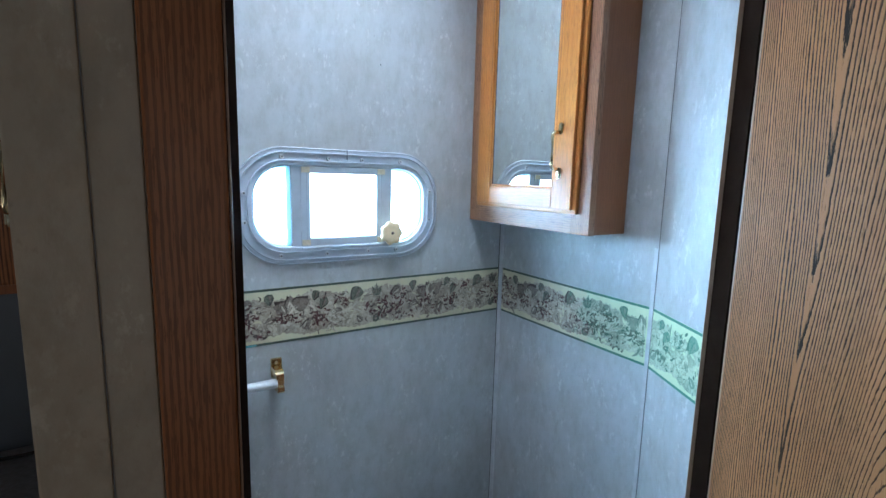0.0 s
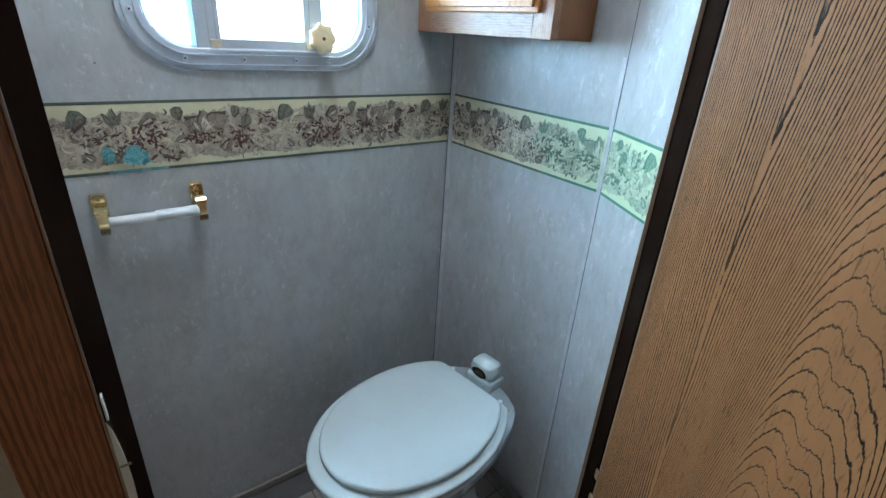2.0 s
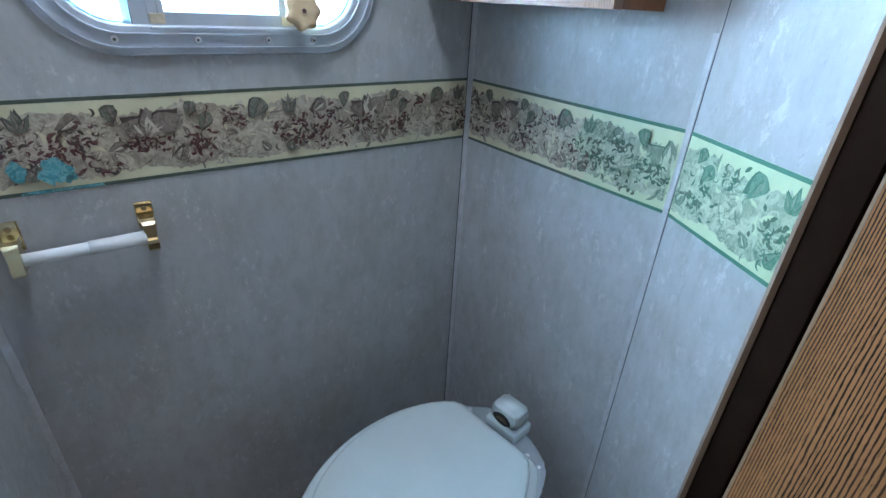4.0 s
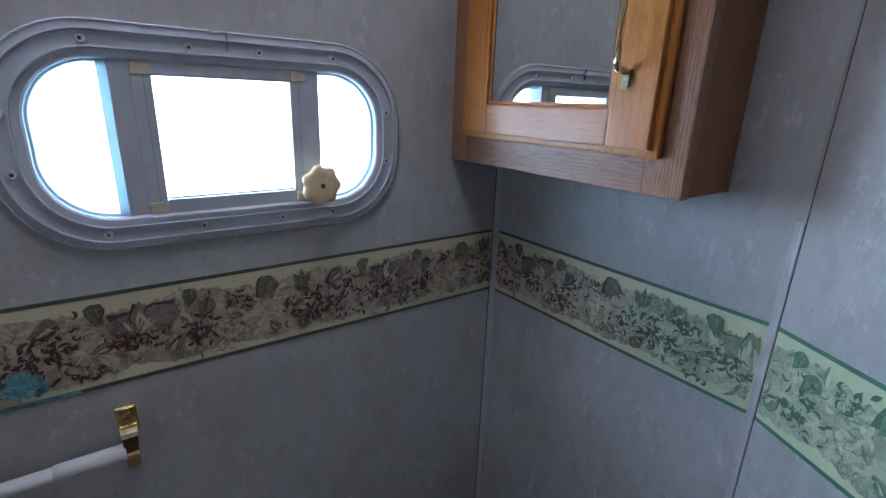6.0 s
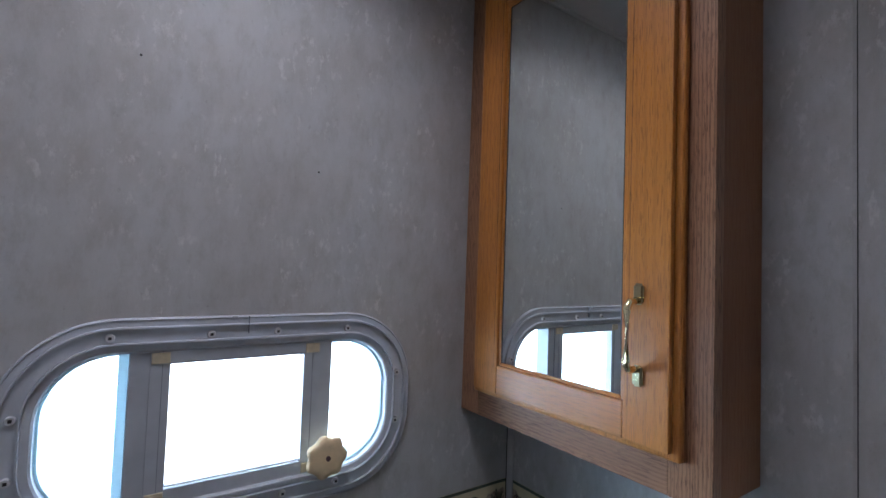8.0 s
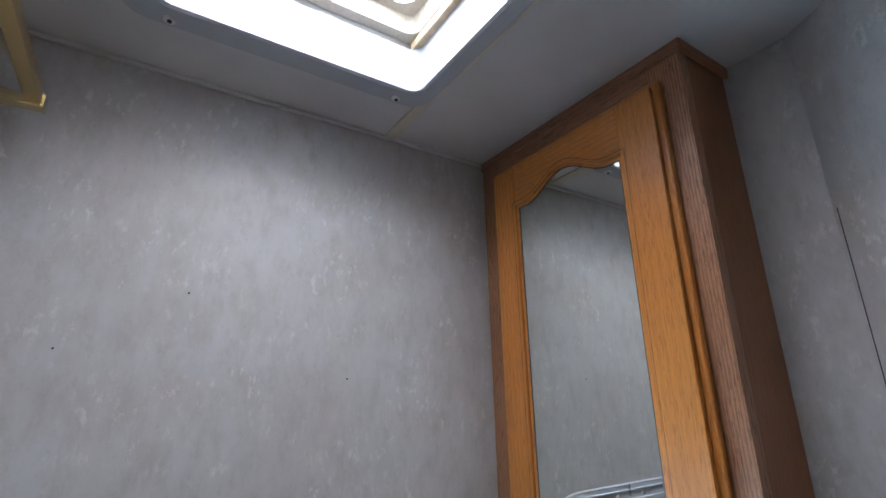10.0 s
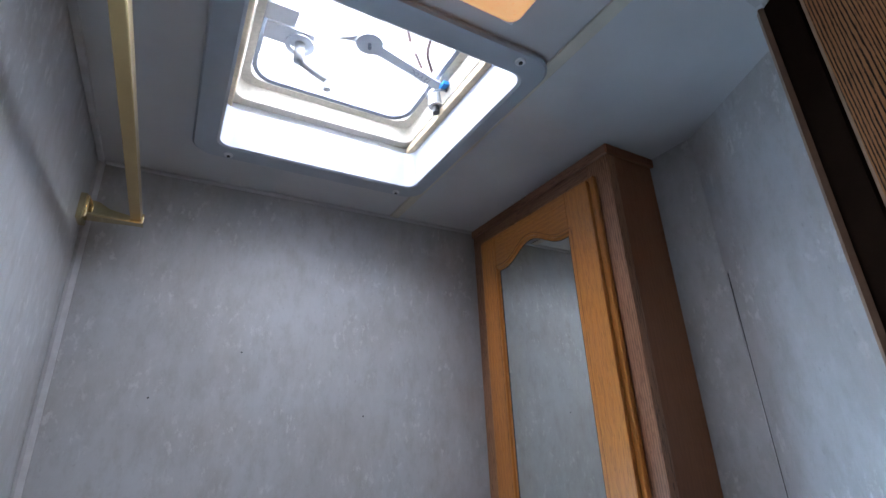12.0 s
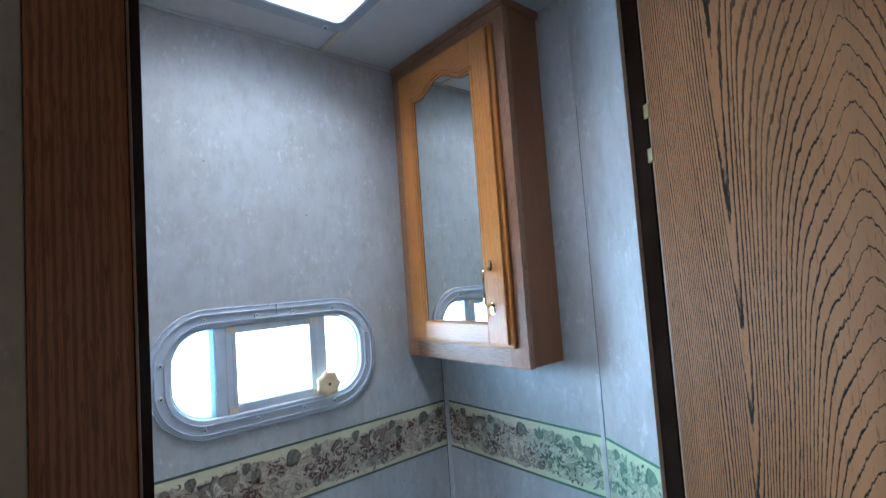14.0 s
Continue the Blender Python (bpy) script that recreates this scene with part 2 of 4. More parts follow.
HONEY_H = oak("honey_oak_level", (0.49, 0.186, 0.042), (0.16, 0.052, 0.011), "Y", "X", 0.010, 22.0, 0.32, 0.6, 0.6, 0.11, 2.9, 0.5, 0.8, 0.4)
# dark colour that draws the moulding's shadow along the mirror arch
HONEY_LINE = plain("arch_shadow_line", (0.12, 0.040, 0.010), 0.5, vary=0.15, scale=60)
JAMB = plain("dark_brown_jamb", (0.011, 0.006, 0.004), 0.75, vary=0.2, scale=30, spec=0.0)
EDGE = plain("brown_edge_trim", (0.22, 0.13, 0.08), 0.4, vary=0.15, scale=50)
SLATE = plain("slate_blue_wallboard", (0.12, 0.14, 0.17), 0.5, vary=0.1, scale=8)
COUNTER = plain("speckled_grey_counter", (0.34, 0.37, 0.40), 0.35, vary=0.2, scale=120)
AMBER = plain("amber_lens", (0.75, 0.40, 0.16), 0.3, vary=0.1, scale=40)
AMBER.node_tree.nodes["Principled BSDF"].inputs["Emission Color"].default_value = (1.0, 0.50, 0.18, 1)
AMBER.node_tree.nodes["Principled BSDF"].inputs["Emission Strength"].default_value = 0.9

m, nt, b = mat("mirror_silver")
b.inputs["Base Color"].default_value = (0.80, 0.84, 0.82, 1)
b.inputs["Metallic"].default_value = 1.0
smear = noise_of(nt, coords(nt), 6, 4)
nt.links.new(ramp(nt, smear, (0.4, 0.008), (0.8, 0.03)), b.inputs["Roughness"])
MIRROR = m
m, nt, b = mat("pale_blue_glass")
b.inputs["Base Color"].default_value = (0.90, 0.97, 0.98, 1)
b.inputs["Transmission Weight"].default_value = 1.0
b.inputs["IOR"].default_value = 1.05
nt.links.new(ramp(nt, noise_of(nt, coords(nt), 30, 3), (0.3, 0.03), (0.8, 0.10)), b.inputs["Roughness"])
GLASS = m
m, nt, b = mat("teal_glass_edge")
b.inputs["Base Color"].default_value = (0.46, 0.68, 0.76, 1)
b.inputs["Transmission Weight"].default_value = 0.3
nt.links.new(ramp(nt, noise_of(nt, coords(nt), 30, 3), (0.3, 0.3), (0.8, 0.5)), b.inputs["Roughness"])
TEAL = m
m, nt, b = mat("thin_translucent_plastic")
b.inputs["Base Color"].default_value = (0.56, 0.58, 0.61, 1)
thin = node(nt, "ShaderNodeBsdfTranslucent")
nt.links.new(ramp(nt, noise_of(nt, coords(nt), 120, 3), (0.3, (0.38, 0.40, 0.43)), (0.7, (0.58, 0.60, 0.63))), thin.inputs[0])
both = nt.nodes.new("ShaderNodeMixShader")
both.inputs[0].default_value = 0.12
nt.links.new(b.outputs[0], both.inputs[1])
nt.links.new(thin.outputs[0], both.inputs[2])
nt.links.new(both.outputs[0], nt.nodes["Material Output"].inputs[0])
THIN = m
m, nt, b = mat("white_dome_plastic")
b.inputs["Base Color"].default_value = (0.85, 0.87, 0.88, 1)
b.inputs["Transmission Weight"].default_value = 0.5
nt.links.new(ramp(nt, noise_of(nt, coords(nt), 20, 3), (0.3, 0.4), (0.8, 0.6)), b.inputs["Roughness"])
DOME = m
m, nt, b = mat("outdoor_glare")
em = node(nt, "ShaderNodeEmission", Strength=5.0)
nt.links.new(ramp(nt, noise_of(nt, coords(nt), 3, 3), (0.3, (0.93, 0.97, 1.0)), (0.7, (1.0, 1.0, 1.0))), em.inputs[0])
nt.links.new(em.outputs[0], nt.nodes["Material Output"].inputs[0])
GLARE = m


def sun_greened(nt, col):
    """Ink and paper bleached green by the sun, from the middle of the side wall on towards the door."""
    sep = nt.nodes.new("ShaderNodeSeparateXYZ")
    nt.links.new(coords(nt), sep.inputs[0])
    patchy = noise_of(nt, coords(nt), 26, 3)
    add = nt.nodes.new("ShaderNodeMath")
    add.operation = "MULTIPLY_ADD"
    nt.links.new(patchy, add.inputs[0])
    add.inputs[1].default_value = 0.22
    nt.links.new(sep.outputs["Y"], add.inputs[2])
    fac = ramp(nt, add.outputs[0], (0.74, 0.95), (0.86, 0.70), (0.98, 0.45), (1.09, 0.0))
    green = mixed(nt, 1.0, mixed(nt, 1.0, col, (0.86, 1.0, 0.93), "MULTIPLY"), (0.0, 0.135, 0.078), "SCREEN")
    return mixed(nt, fac, col, green)


def border_ground(name, colour, rough, vary, scale):
    """Plain printed ground of the border."""
    m, nt, b = mat(name)
    f = noise_of(nt, coords(nt), scale)
    col = mixed(nt, ramp(nt, f, (0.3, 0.0), (0.7, 1.0)), tuple(c * (1 - vary) for c in colour), tuple(c * (1 + vary) for c in colour))
    nt.links.new(sun_greened(nt, col), b.inputs["Base Color"])
    b.inputs["Roughness"].default_value = rough
    return m


def print_mat(name, a, b_, scale=60, ink=(0.09, 0.055, 0.045), pale=(0.66, 0.58, 0.46), strokes=0.8, bunch=0.5):
    """Printed paint: two tones, with curling brush strokes in dark ink, gathered in bunches, and in cream."""
    m, nt, b = mat(name)
    v = coords(nt)

    def curly(scale_, offset, twist):
        n = node(nt, "ShaderNodeTexNoise", Scale=scale_, Detail=2.0, Roughness=0.5, Distortion=twist)
        nt.links.new(coords(nt, (1, 1, 1), offset), n.inputs["Vector"])
        return n.outputs["Fac"]

    f = noise_of(nt, v, scale, 5, 0.7)
    g = noise_of(nt, v, scale * 4, 4, 0.7)
    curl = curly(58, (0, 0, 0), 1.6)
    curl2 = curly(44, (3.1, 1.7, 0.6), 1.8)
    where = noise_of(nt, v, 21, 2)
    col = mixed(nt, ramp(nt, f, (0.38, 0.0), (0.62, 1.0)), a, b_)
    geo = nt.nodes.new("ShaderNodeNewGeometry")
    col = mixed(nt, ramp(nt, geo.outputs["Random Per Island"], (0.0, 0.0), (1.0, 0.35)), col, tuple(c * 0.65 for c in a))
    col = mixed(nt, ramp(nt, g, (0.30, 0.45), (0.45, 0.0)), col, tuple(c * 0.5 for c in a))
    light = mixed(nt, 1.0, ramp(nt, curl2, (0.46, 0.0), (0.50, 1.0), (0.55, 0.9), (0.60, 0.0)), (strokes, strokes, strokes), "MULTIPLY")
    col = mixed(nt, light, col, pale)
    dark = mixed(nt, 1.0, ramp(nt, curl, (0.44, 0.0), (0.475, 1.0), (0.525, 1.0), (0.56, 0.0)), ramp(nt, where, (bunch - 0.06, 0.12), (bunch + 0.03, min(1.0, strokes * 1.7))), "MULTIPLY")
    col = mixed(nt, dark, col, ink)
    nt.links.new(sun_greened(nt, col), b.inputs["Base Color"])
    b.inputs["Roughness"].default_value = 0.48
    return m


def palette():
    """The inks of the printed border: cream, line, wash, petal, leaf, taupe, berry, aqua patch and outline ink."""
    return [border_ground("cream_border_paper", (0.66, 0.61, 0.41), 0.46, 0.06, 40),
            border_ground("dark_green_line", (0.075, 0.10, 0.075), 0.5, 0.15, 60),
            print_mat("border_taupe_wash", (0.36, 0.29, 0.22), (0.60, 0.52, 0.40), 34, (0.14, 0.085, 0.065), (0.64, 0.57, 0.44), 0.45, 0.56),
            print_mat("border_pale_petal", (0.70, 0.63, 0.49), (0.56, 0.48, 0.37), 110, (0.16, 0.10, 0.08), (0.66, 0.60, 0.48), 0.3, 0.58),
            print_mat("border_grey_green_leaf", (0.10, 0.105, 0.075), (0.20, 0.20, 0.15), 130, (0.04, 0.045, 0.03), (0.30, 0.30, 0.23), 0.35, 0.58),
            print_mat("border_taupe_leaf", (0.20, 0.155, 0.125), (0.30, 0.245, 0.195), 130, (0.07, 0.045, 0.035), (0.40, 0.34, 0.27), 0.35, 0.56),
            print_mat("border_wine_berry", (0.075, 0.018, 0.020), (0.13, 0.038, 0.036), 200, (0.04, 0.015, 0.02), (0.42, 0.32, 0.26), 0.15, 0.6),
            print_mat("border_aqua_patch", (0.05, 0.26, 0.28), (0.14, 0.40, 0.46), 90, (0.03, 0.12, 0.13), (0.30, 0.52, 0.52), 0.6),
            print_mat("border_brown_ink", (0.055, 0.036, 0.030), (0.10, 0.07, 0.055), 200, (0.03, 0.02, 0.02), (0.35, 0.29, 0.22), 0.1, 0.6)]


PRINT = palette()


# ---- mesh helpers ----
def mesh_of(name, bm, material):
    me = bpy.data.meshes.new(name)
    bm.normal_update()
    bm.to_mesh(me)
    bm.free()
    for x in material if isinstance(material, (list, tuple)) else (material,):
        me.materials.append(x)
    return me


def part(name, bm, material, parent=None, label=""):
    ob = new(name, mesh_of(name, bm, material))
    if parent:
        ob.parent = parent
    if label:
        ob["label"] = label
    return ob


def structure(name, bm, material, label, category):
    return tagged(part(name, bm, material), label, category, kind="structure")


def thing(name, label, category, group="", kind="", m=None):
    ob = new(name)
    ob.empty_display_size = 0.05
    if m is not None:
        ob.matrix_world = m
    return tagged(ob, label, category, group, kind)


def smooth(ob):
    for p in ob.data.polygons:
        p.use_smooth = True
    return ob


def box(lo, hi, bevel=0.0, bm=None, seg=2):
    bm = bm or bmesh.new()
    c = [(a + b) / 2 for a, b in zip(lo, hi)]
    s = [abs(b - a) for a, b in zip(lo, hi)]
    made = bmesh.ops.create_cube(bm, size=1, matrix=Matrix.Translation(c) @ Matrix.Diagonal((*s, 1)))
    if bevel:
        vs = set(made["verts"])
        es = [e for e in bm.edges if e.verts[0] in vs and e.verts[1] in vs]
        bmesh.ops.bevel(bm, geom=es, offset=bevel, segments=seg, affect="EDGES", profile=0.6)
    return bm


def prism(plan, z0, z1, bevel=0.0):
    bm = bmesh.new()
    f = bm.faces.new([bm.verts.new((x, y, z0)) for x, y in plan])
    out = bmesh.ops.extrude_face_region(bm, geom=[f])
    bmesh.ops.translate(bm, verts=[v for v in out["geom"] if isinstance(v, bmesh.types.BMVert)], vec=(0, 0, z1 - z0))
    bmesh.ops.recalc_face_normals(bm, faces=bm.faces)
    if bevel:
        bmesh.ops.bevel(bm, geom=list(bm.edges), offset=bevel, segments=2, affect="EDGES")
    return bm


def rod(a, b, r, seg=16, bm=None, r2=None):
    bm = bm or bmesh.new()
    a, b = Vector(a), Vector(b)
    d = b - a
    bmesh.ops.create_cone(bm, cap_ends=True, segments=seg, radius1=r, radius2=r if r2 is None else r2, depth=d.length,
                          matrix=Matrix.Translation((a + b) / 2) @ d.to_track_quat("Z", "Y").to_matrix().to_4x4())
    return bm


def tube(points, r, seg=10):
    """A round bar swept along points."""
    bm = bmesh.new()
    pts = [Vector(p) for p in points]
    rings = []
    for i, p in enumerate(pts):
        d = (pts[min(i + 1, len(pts) - 1)] - pts[max(i - 1, 0)]).normalized()
        q = d.to_track_quat("Z", "Y")
        rings.append([bm.verts.new(p + q @ Vector((r * math.cos(2 * math.pi * k / seg), r * math.sin(2 * math.pi * k / seg), 0))) for k in range(seg)])
    for r0, r1 in zip(rings, rings[1:]):
        for k in range(seg):
            bm.faces.new((r0[k], r0[(k + 1) % seg], r1[(k + 1) % seg], r1[k]))
    bm.faces.new(rings[0][::-1])
    bm.faces.new(rings[-1])
    return bm


def bend(points, r, steps=4):
    """Rounds the corners of a polyline."""
    pts = [Vector(p) for p in points]
    out = [pts[0]]
    for a, b, c in zip(pts, pts[1:], pts[2:]):
        p, q = b + (a - b).normalized() * r, b + (c - b).normalized() * r
        for i in range(steps + 1):
            t = i / steps
            out.append(p * (1 - t) ** 2 + b * 2 * t * (1 - t) + q * t * t)
    return out + [pts[-1]]


def round_rect(x0, y0, x1, y1, r, seg=8):
    pts = []
    for cx, cy, a in ((x1 - r, y0 + r, -90), (x1 - r, y1 - r, 0), (x0 + r, y1 - r, 90), (x0 + r, y0 + r, 180)):
        for k in range(seg + 1):
            t = radians(a + 90 * k / seg)
            pts.append((cx + r * math.cos(t), cy + r * math.sin(t)))
    return pts


def loft(rings, closed_profile=False, cap=False):
    """Joins loops of equally many points; with closed_profile the last loop meets the first."""
    bm = bmesh.new()
    vs = [[bm.verts.new(p) for p in ring] for ring in rings]
    n = len(vs[0])
    for a, b in zip(vs, vs[1:] + ([vs[0]] if closed_profile else [])):
        for k in range(n):
            bm.faces.new((a[k], a[(k + 1) % n], b[(k + 1) % n], b[k]))
    if cap:
        bm.faces.new(vs[0][::-1])
        bm.faces.new(vs[-1])
    bmesh.ops.recalc_face_normals(bm, faces=bm.faces)
    return bm


def holed(outer, inner, w0, w1, put):
    """A plate between two outlines in the plane (u, v), from depth w0 to w1; put(u, v, w) gives the place."""
    bm = bmesh.new()
    for w in (w0, w1):
        edges = []
        for loop in (outer, inner):
            vs = [bm.verts.new(put(u, v, w)) for u, v in loop]
            edges += [bm.edges.new((vs[i], vs[(i + 1) % len(vs)])) for i in range(len(vs))]
        bmesh.ops.triangle_fill(bm, edges=edges, use_beauty=True)
    bm.verts.ensure_lookup_table()
    n, k = len(outer), len(inner)
    h = n + k
    for i in range(n):
        j = (i + 1) % n
        bm.faces.new((bm.verts[i], bm.verts[j], bm.verts[h + j], bm.verts[h + i]))
    for i in range(k):
        j = (i + 1) % k
        bm.faces.new((bm.verts[n + i], bm.verts[n + j], bm.verts[h + n + j], bm.verts[h + n + i]))
    bmesh.ops.recalc_face_normals(bm, faces=bm.faces)
    return bm


FLOOR, TOP = -0.015, 2.015
LEFT, RIGHT, BACK, FRONT = 0.129, 1.005, 1.2, 0.483
BEND = (RIGHT, 0.695)      # where the side wall turns
DIAG = (0.897, 0.483)      # where the slanted panel meets the door wall

# ---- walls, floor, ceiling ----
WIN = (0.300, 1.150, 0.757, 1.369)
structure("wall_north", holed([(0.063, FLOOR), (1.06, FLOOR), (1.06, TOP), (0.063, TOP)], round_rect(*WIN, 0.085), BACK, BACK + 0.05,
                              lambda u, v, w: (u, w, v)), PAPER, "mottled grey stucco-print wallboard with a window", "wall")
structure("wall_east", box((RIGHT, BEND[1], FLOOR), (RIGHT + 0.05, BACK - 0.001, TOP)), PAPER, "mottled grey stucco-print wallboard beside the toilet", "wall")
structure("wall_slanted", prism([BEND, DIAG, (DIAG[0] + 0.05, DIAG[1] - 0.02), (RIGHT + 0.05, BEND[1] - 0.004)], FLOOR, TOP), PAPER,
          "slanted panel of mottled grey wallboard", "wall")
structure("wall_west", box((0.062, 0.455, FLOOR), (LEFT, BACK - 0.001, TOP)), PAPER, "mottled grey partition wall of the bathroom", "wall")
structure("wall_south_left", box((LEFT + 0.001, 0.4535, FLOOR), (0.160, FRONT, TOP)), PAPER, "narrow wall piece beside the doorway", "wall")
structure("wall_south_right", prism([(0.822, 0.478), (DIAG[0] - 0.001, FRONT), (1.05, FRONT - 0.02), (1.05, 0.40), (0.838, 0.40), (0.813, 0.446)], FLOOR, TOP), PAPER,
          "narrow wall piece behind the door hinge", "wall")
structure("wall_header", box((0.161, 0.412, 1.992), (0.80, 0.478, TOP - 0.001)), PAPER, "strip of wall over the doorway", "wall")

VX0, VX1, VY0, VY1 = 0.302, 0.650, 0.703, 1.052
structure("ceiling", holed([(-1.35, -1.35), (1.65, -1.35), (1.65, 1.30), (-1.35, 1.30)],
                           round_rect(VX0 - 0.006, VY0 - 0.006, VX1 + 0.006, VY1 + 0.006, 0.02, 4), TOP, TOP + 0.03, lambda u, v, w: (u, v, w)),
          CEILING, "off-white vinyl ceiling with a roof vent", "ceiling")
floor = structure("floor", box((-1.35, -1.35, FLOOR - 0.06), (1.65, 1.30, FLOOR - 0.004)), GROUT, "beige tiled floor with dark joints", "floor")

# the hall round the doorway
structure("wall_hall_west", box((-1.35, -1.35, FLOOR), (-1.30, 1.25, TOP)), PAPER, "grey wallboard of the hall", "wall")
structure("wall_hall_south", box((-1.299, -1.35, FLOOR), (1.65, -1.30, TOP)), PAPER, "grey wallboard at the hall's end", "wall")
structure("wall_hall_east", box((1.60, -1.299, FLOOR), (1.65, 0.36, TOP)), PAPER, "grey wallboard of the hall", "wall")
structure("wall_hall_return", box((1.051, 0.36, FLOOR), (1.65, 0.41, TOP)), PAPER, "grey wallboard beside the bathroom", "wall")
structure("wall_hall_north", box((-1.299, BACK, FLOOR), (0.0625, BACK + 0.05, TOP)), SLATE, "dark slate-blue wall behind the counter", "wall")

# ---- trims ----
structure("trim_corner", prism([(RIGHT - 0.0005, 1.1995), (RIGHT - 0.0005, 1.186), (RIGHT - 0.003, 1.186), (RIGHT - 0.005, 1.195), (RIGHT - 0.005, 1.1995)], FLOOR, 1.2195), SEAM, "thin grey corner trim strip", "trim")
d = Vector((DIAG[0] - BEND[0], DIAG[1] - BEND[1])).normalized()
nn = Vector((-d.y, d.x))
if nn.x > 0:
    nn = -nn
bx, by = BEND
structure("corner_joint", prism([(RIGHT - 0.0068, 1.1995), (RIGHT - 0.0068, 1.1988), (RIGHT - 0.0052, 1.1988), (RIGHT - 0.0052, 1.1995)], FLOOR, 1.2195), GAP, "dark joint line beside the corner trim", "trim")
structure("trim_seam", prism([(bx, by + 0.006), (bx - 0.0022, by + 0.006), (bx + nn.x * 0.0022, by + nn.y * 0.0022), (bx + d.x * 0.004 + nn.x * 0.0018, by + d.y * 0.004 + nn.y * 0.0018),
                              (bx + d.x * 0.0045, by + d.y * 0.0045)], FLOOR, 1.20), SEAM, "thin pale seam strip where the wall bends", "trim")
structure("seam_joint", prism([(bx + d.x * 0.0047, by + d.y * 0.0047), (bx + d.x * 0.0047 + nn.x * 0.0008, by + d.y * 0.0047 + nn.y * 0.0008),
                               (bx + d.x * 0.0054 + nn.x * 0.0006, by + d.y * 0.0054 + nn.y * 0.0006), (bx + d.x * 0.0054, by + d.y * 0.0054)], FLOOR, 1.77),
          GAP, "dark joint line beside the seam strip", "trim")
structure("trim_corner_west", prism([(LEFT + 0.0005, BACK - 0.0005), (LEFT + 0.0005, BACK - 0.011), (LEFT + 0.005, BACK - 0.011), (LEFT + 0.011, BACK - 0.005), (LEFT + 0.011, BACK - 0.0005)],
                                    FLOOR, TOP - 0.001), SEAM, "thin grey corner trim strip", "trim")
structure("trim_ceiling", box((0.664, 0.49, TOP - 0.004), (0.684, BACK - 0.001, TOP - 0.0005), 0.0015), BATTEN, "yellowed flat ceiling batten", "trim")
structure("trim_ceiling_west", box((LEFT + 0.001, 0.49, TOP - 0.008), (LEFT + 0.010, BACK - 0.012, TOP - 0.0005), 0.002), SEAM, "thin trim under the ceiling", "trim")
structure("trim_ceiling_north", box((LEFT + 0.012, BACK - 0.008, TOP - 0.007), (0.88, BACK - 0.001, TOP - 0.0005), 0.002), CEILING, "thin trim under the ceiling", "trim")
structure("baseboard_north", box((LEFT + 0.012, BACK - 0.012, FLOOR), (0.987, BACK - 0.0005, FLOOR + 0.022), 0.003), EDGE_LOW, "low taupe quarter-round at the floor", "baseboard")
structure("baseboard_east", box((RIGHT - 0.012, 0.70, FLOOR), (RIGHT - 0.0005, 1.182, FLOOR + 0.022), 0.003), EDGE_LOW, "low taupe quarter-round at the floor", "baseboard")

# ---- wallpaper border ----
Z0, Z1 = 0.946, 1.0758


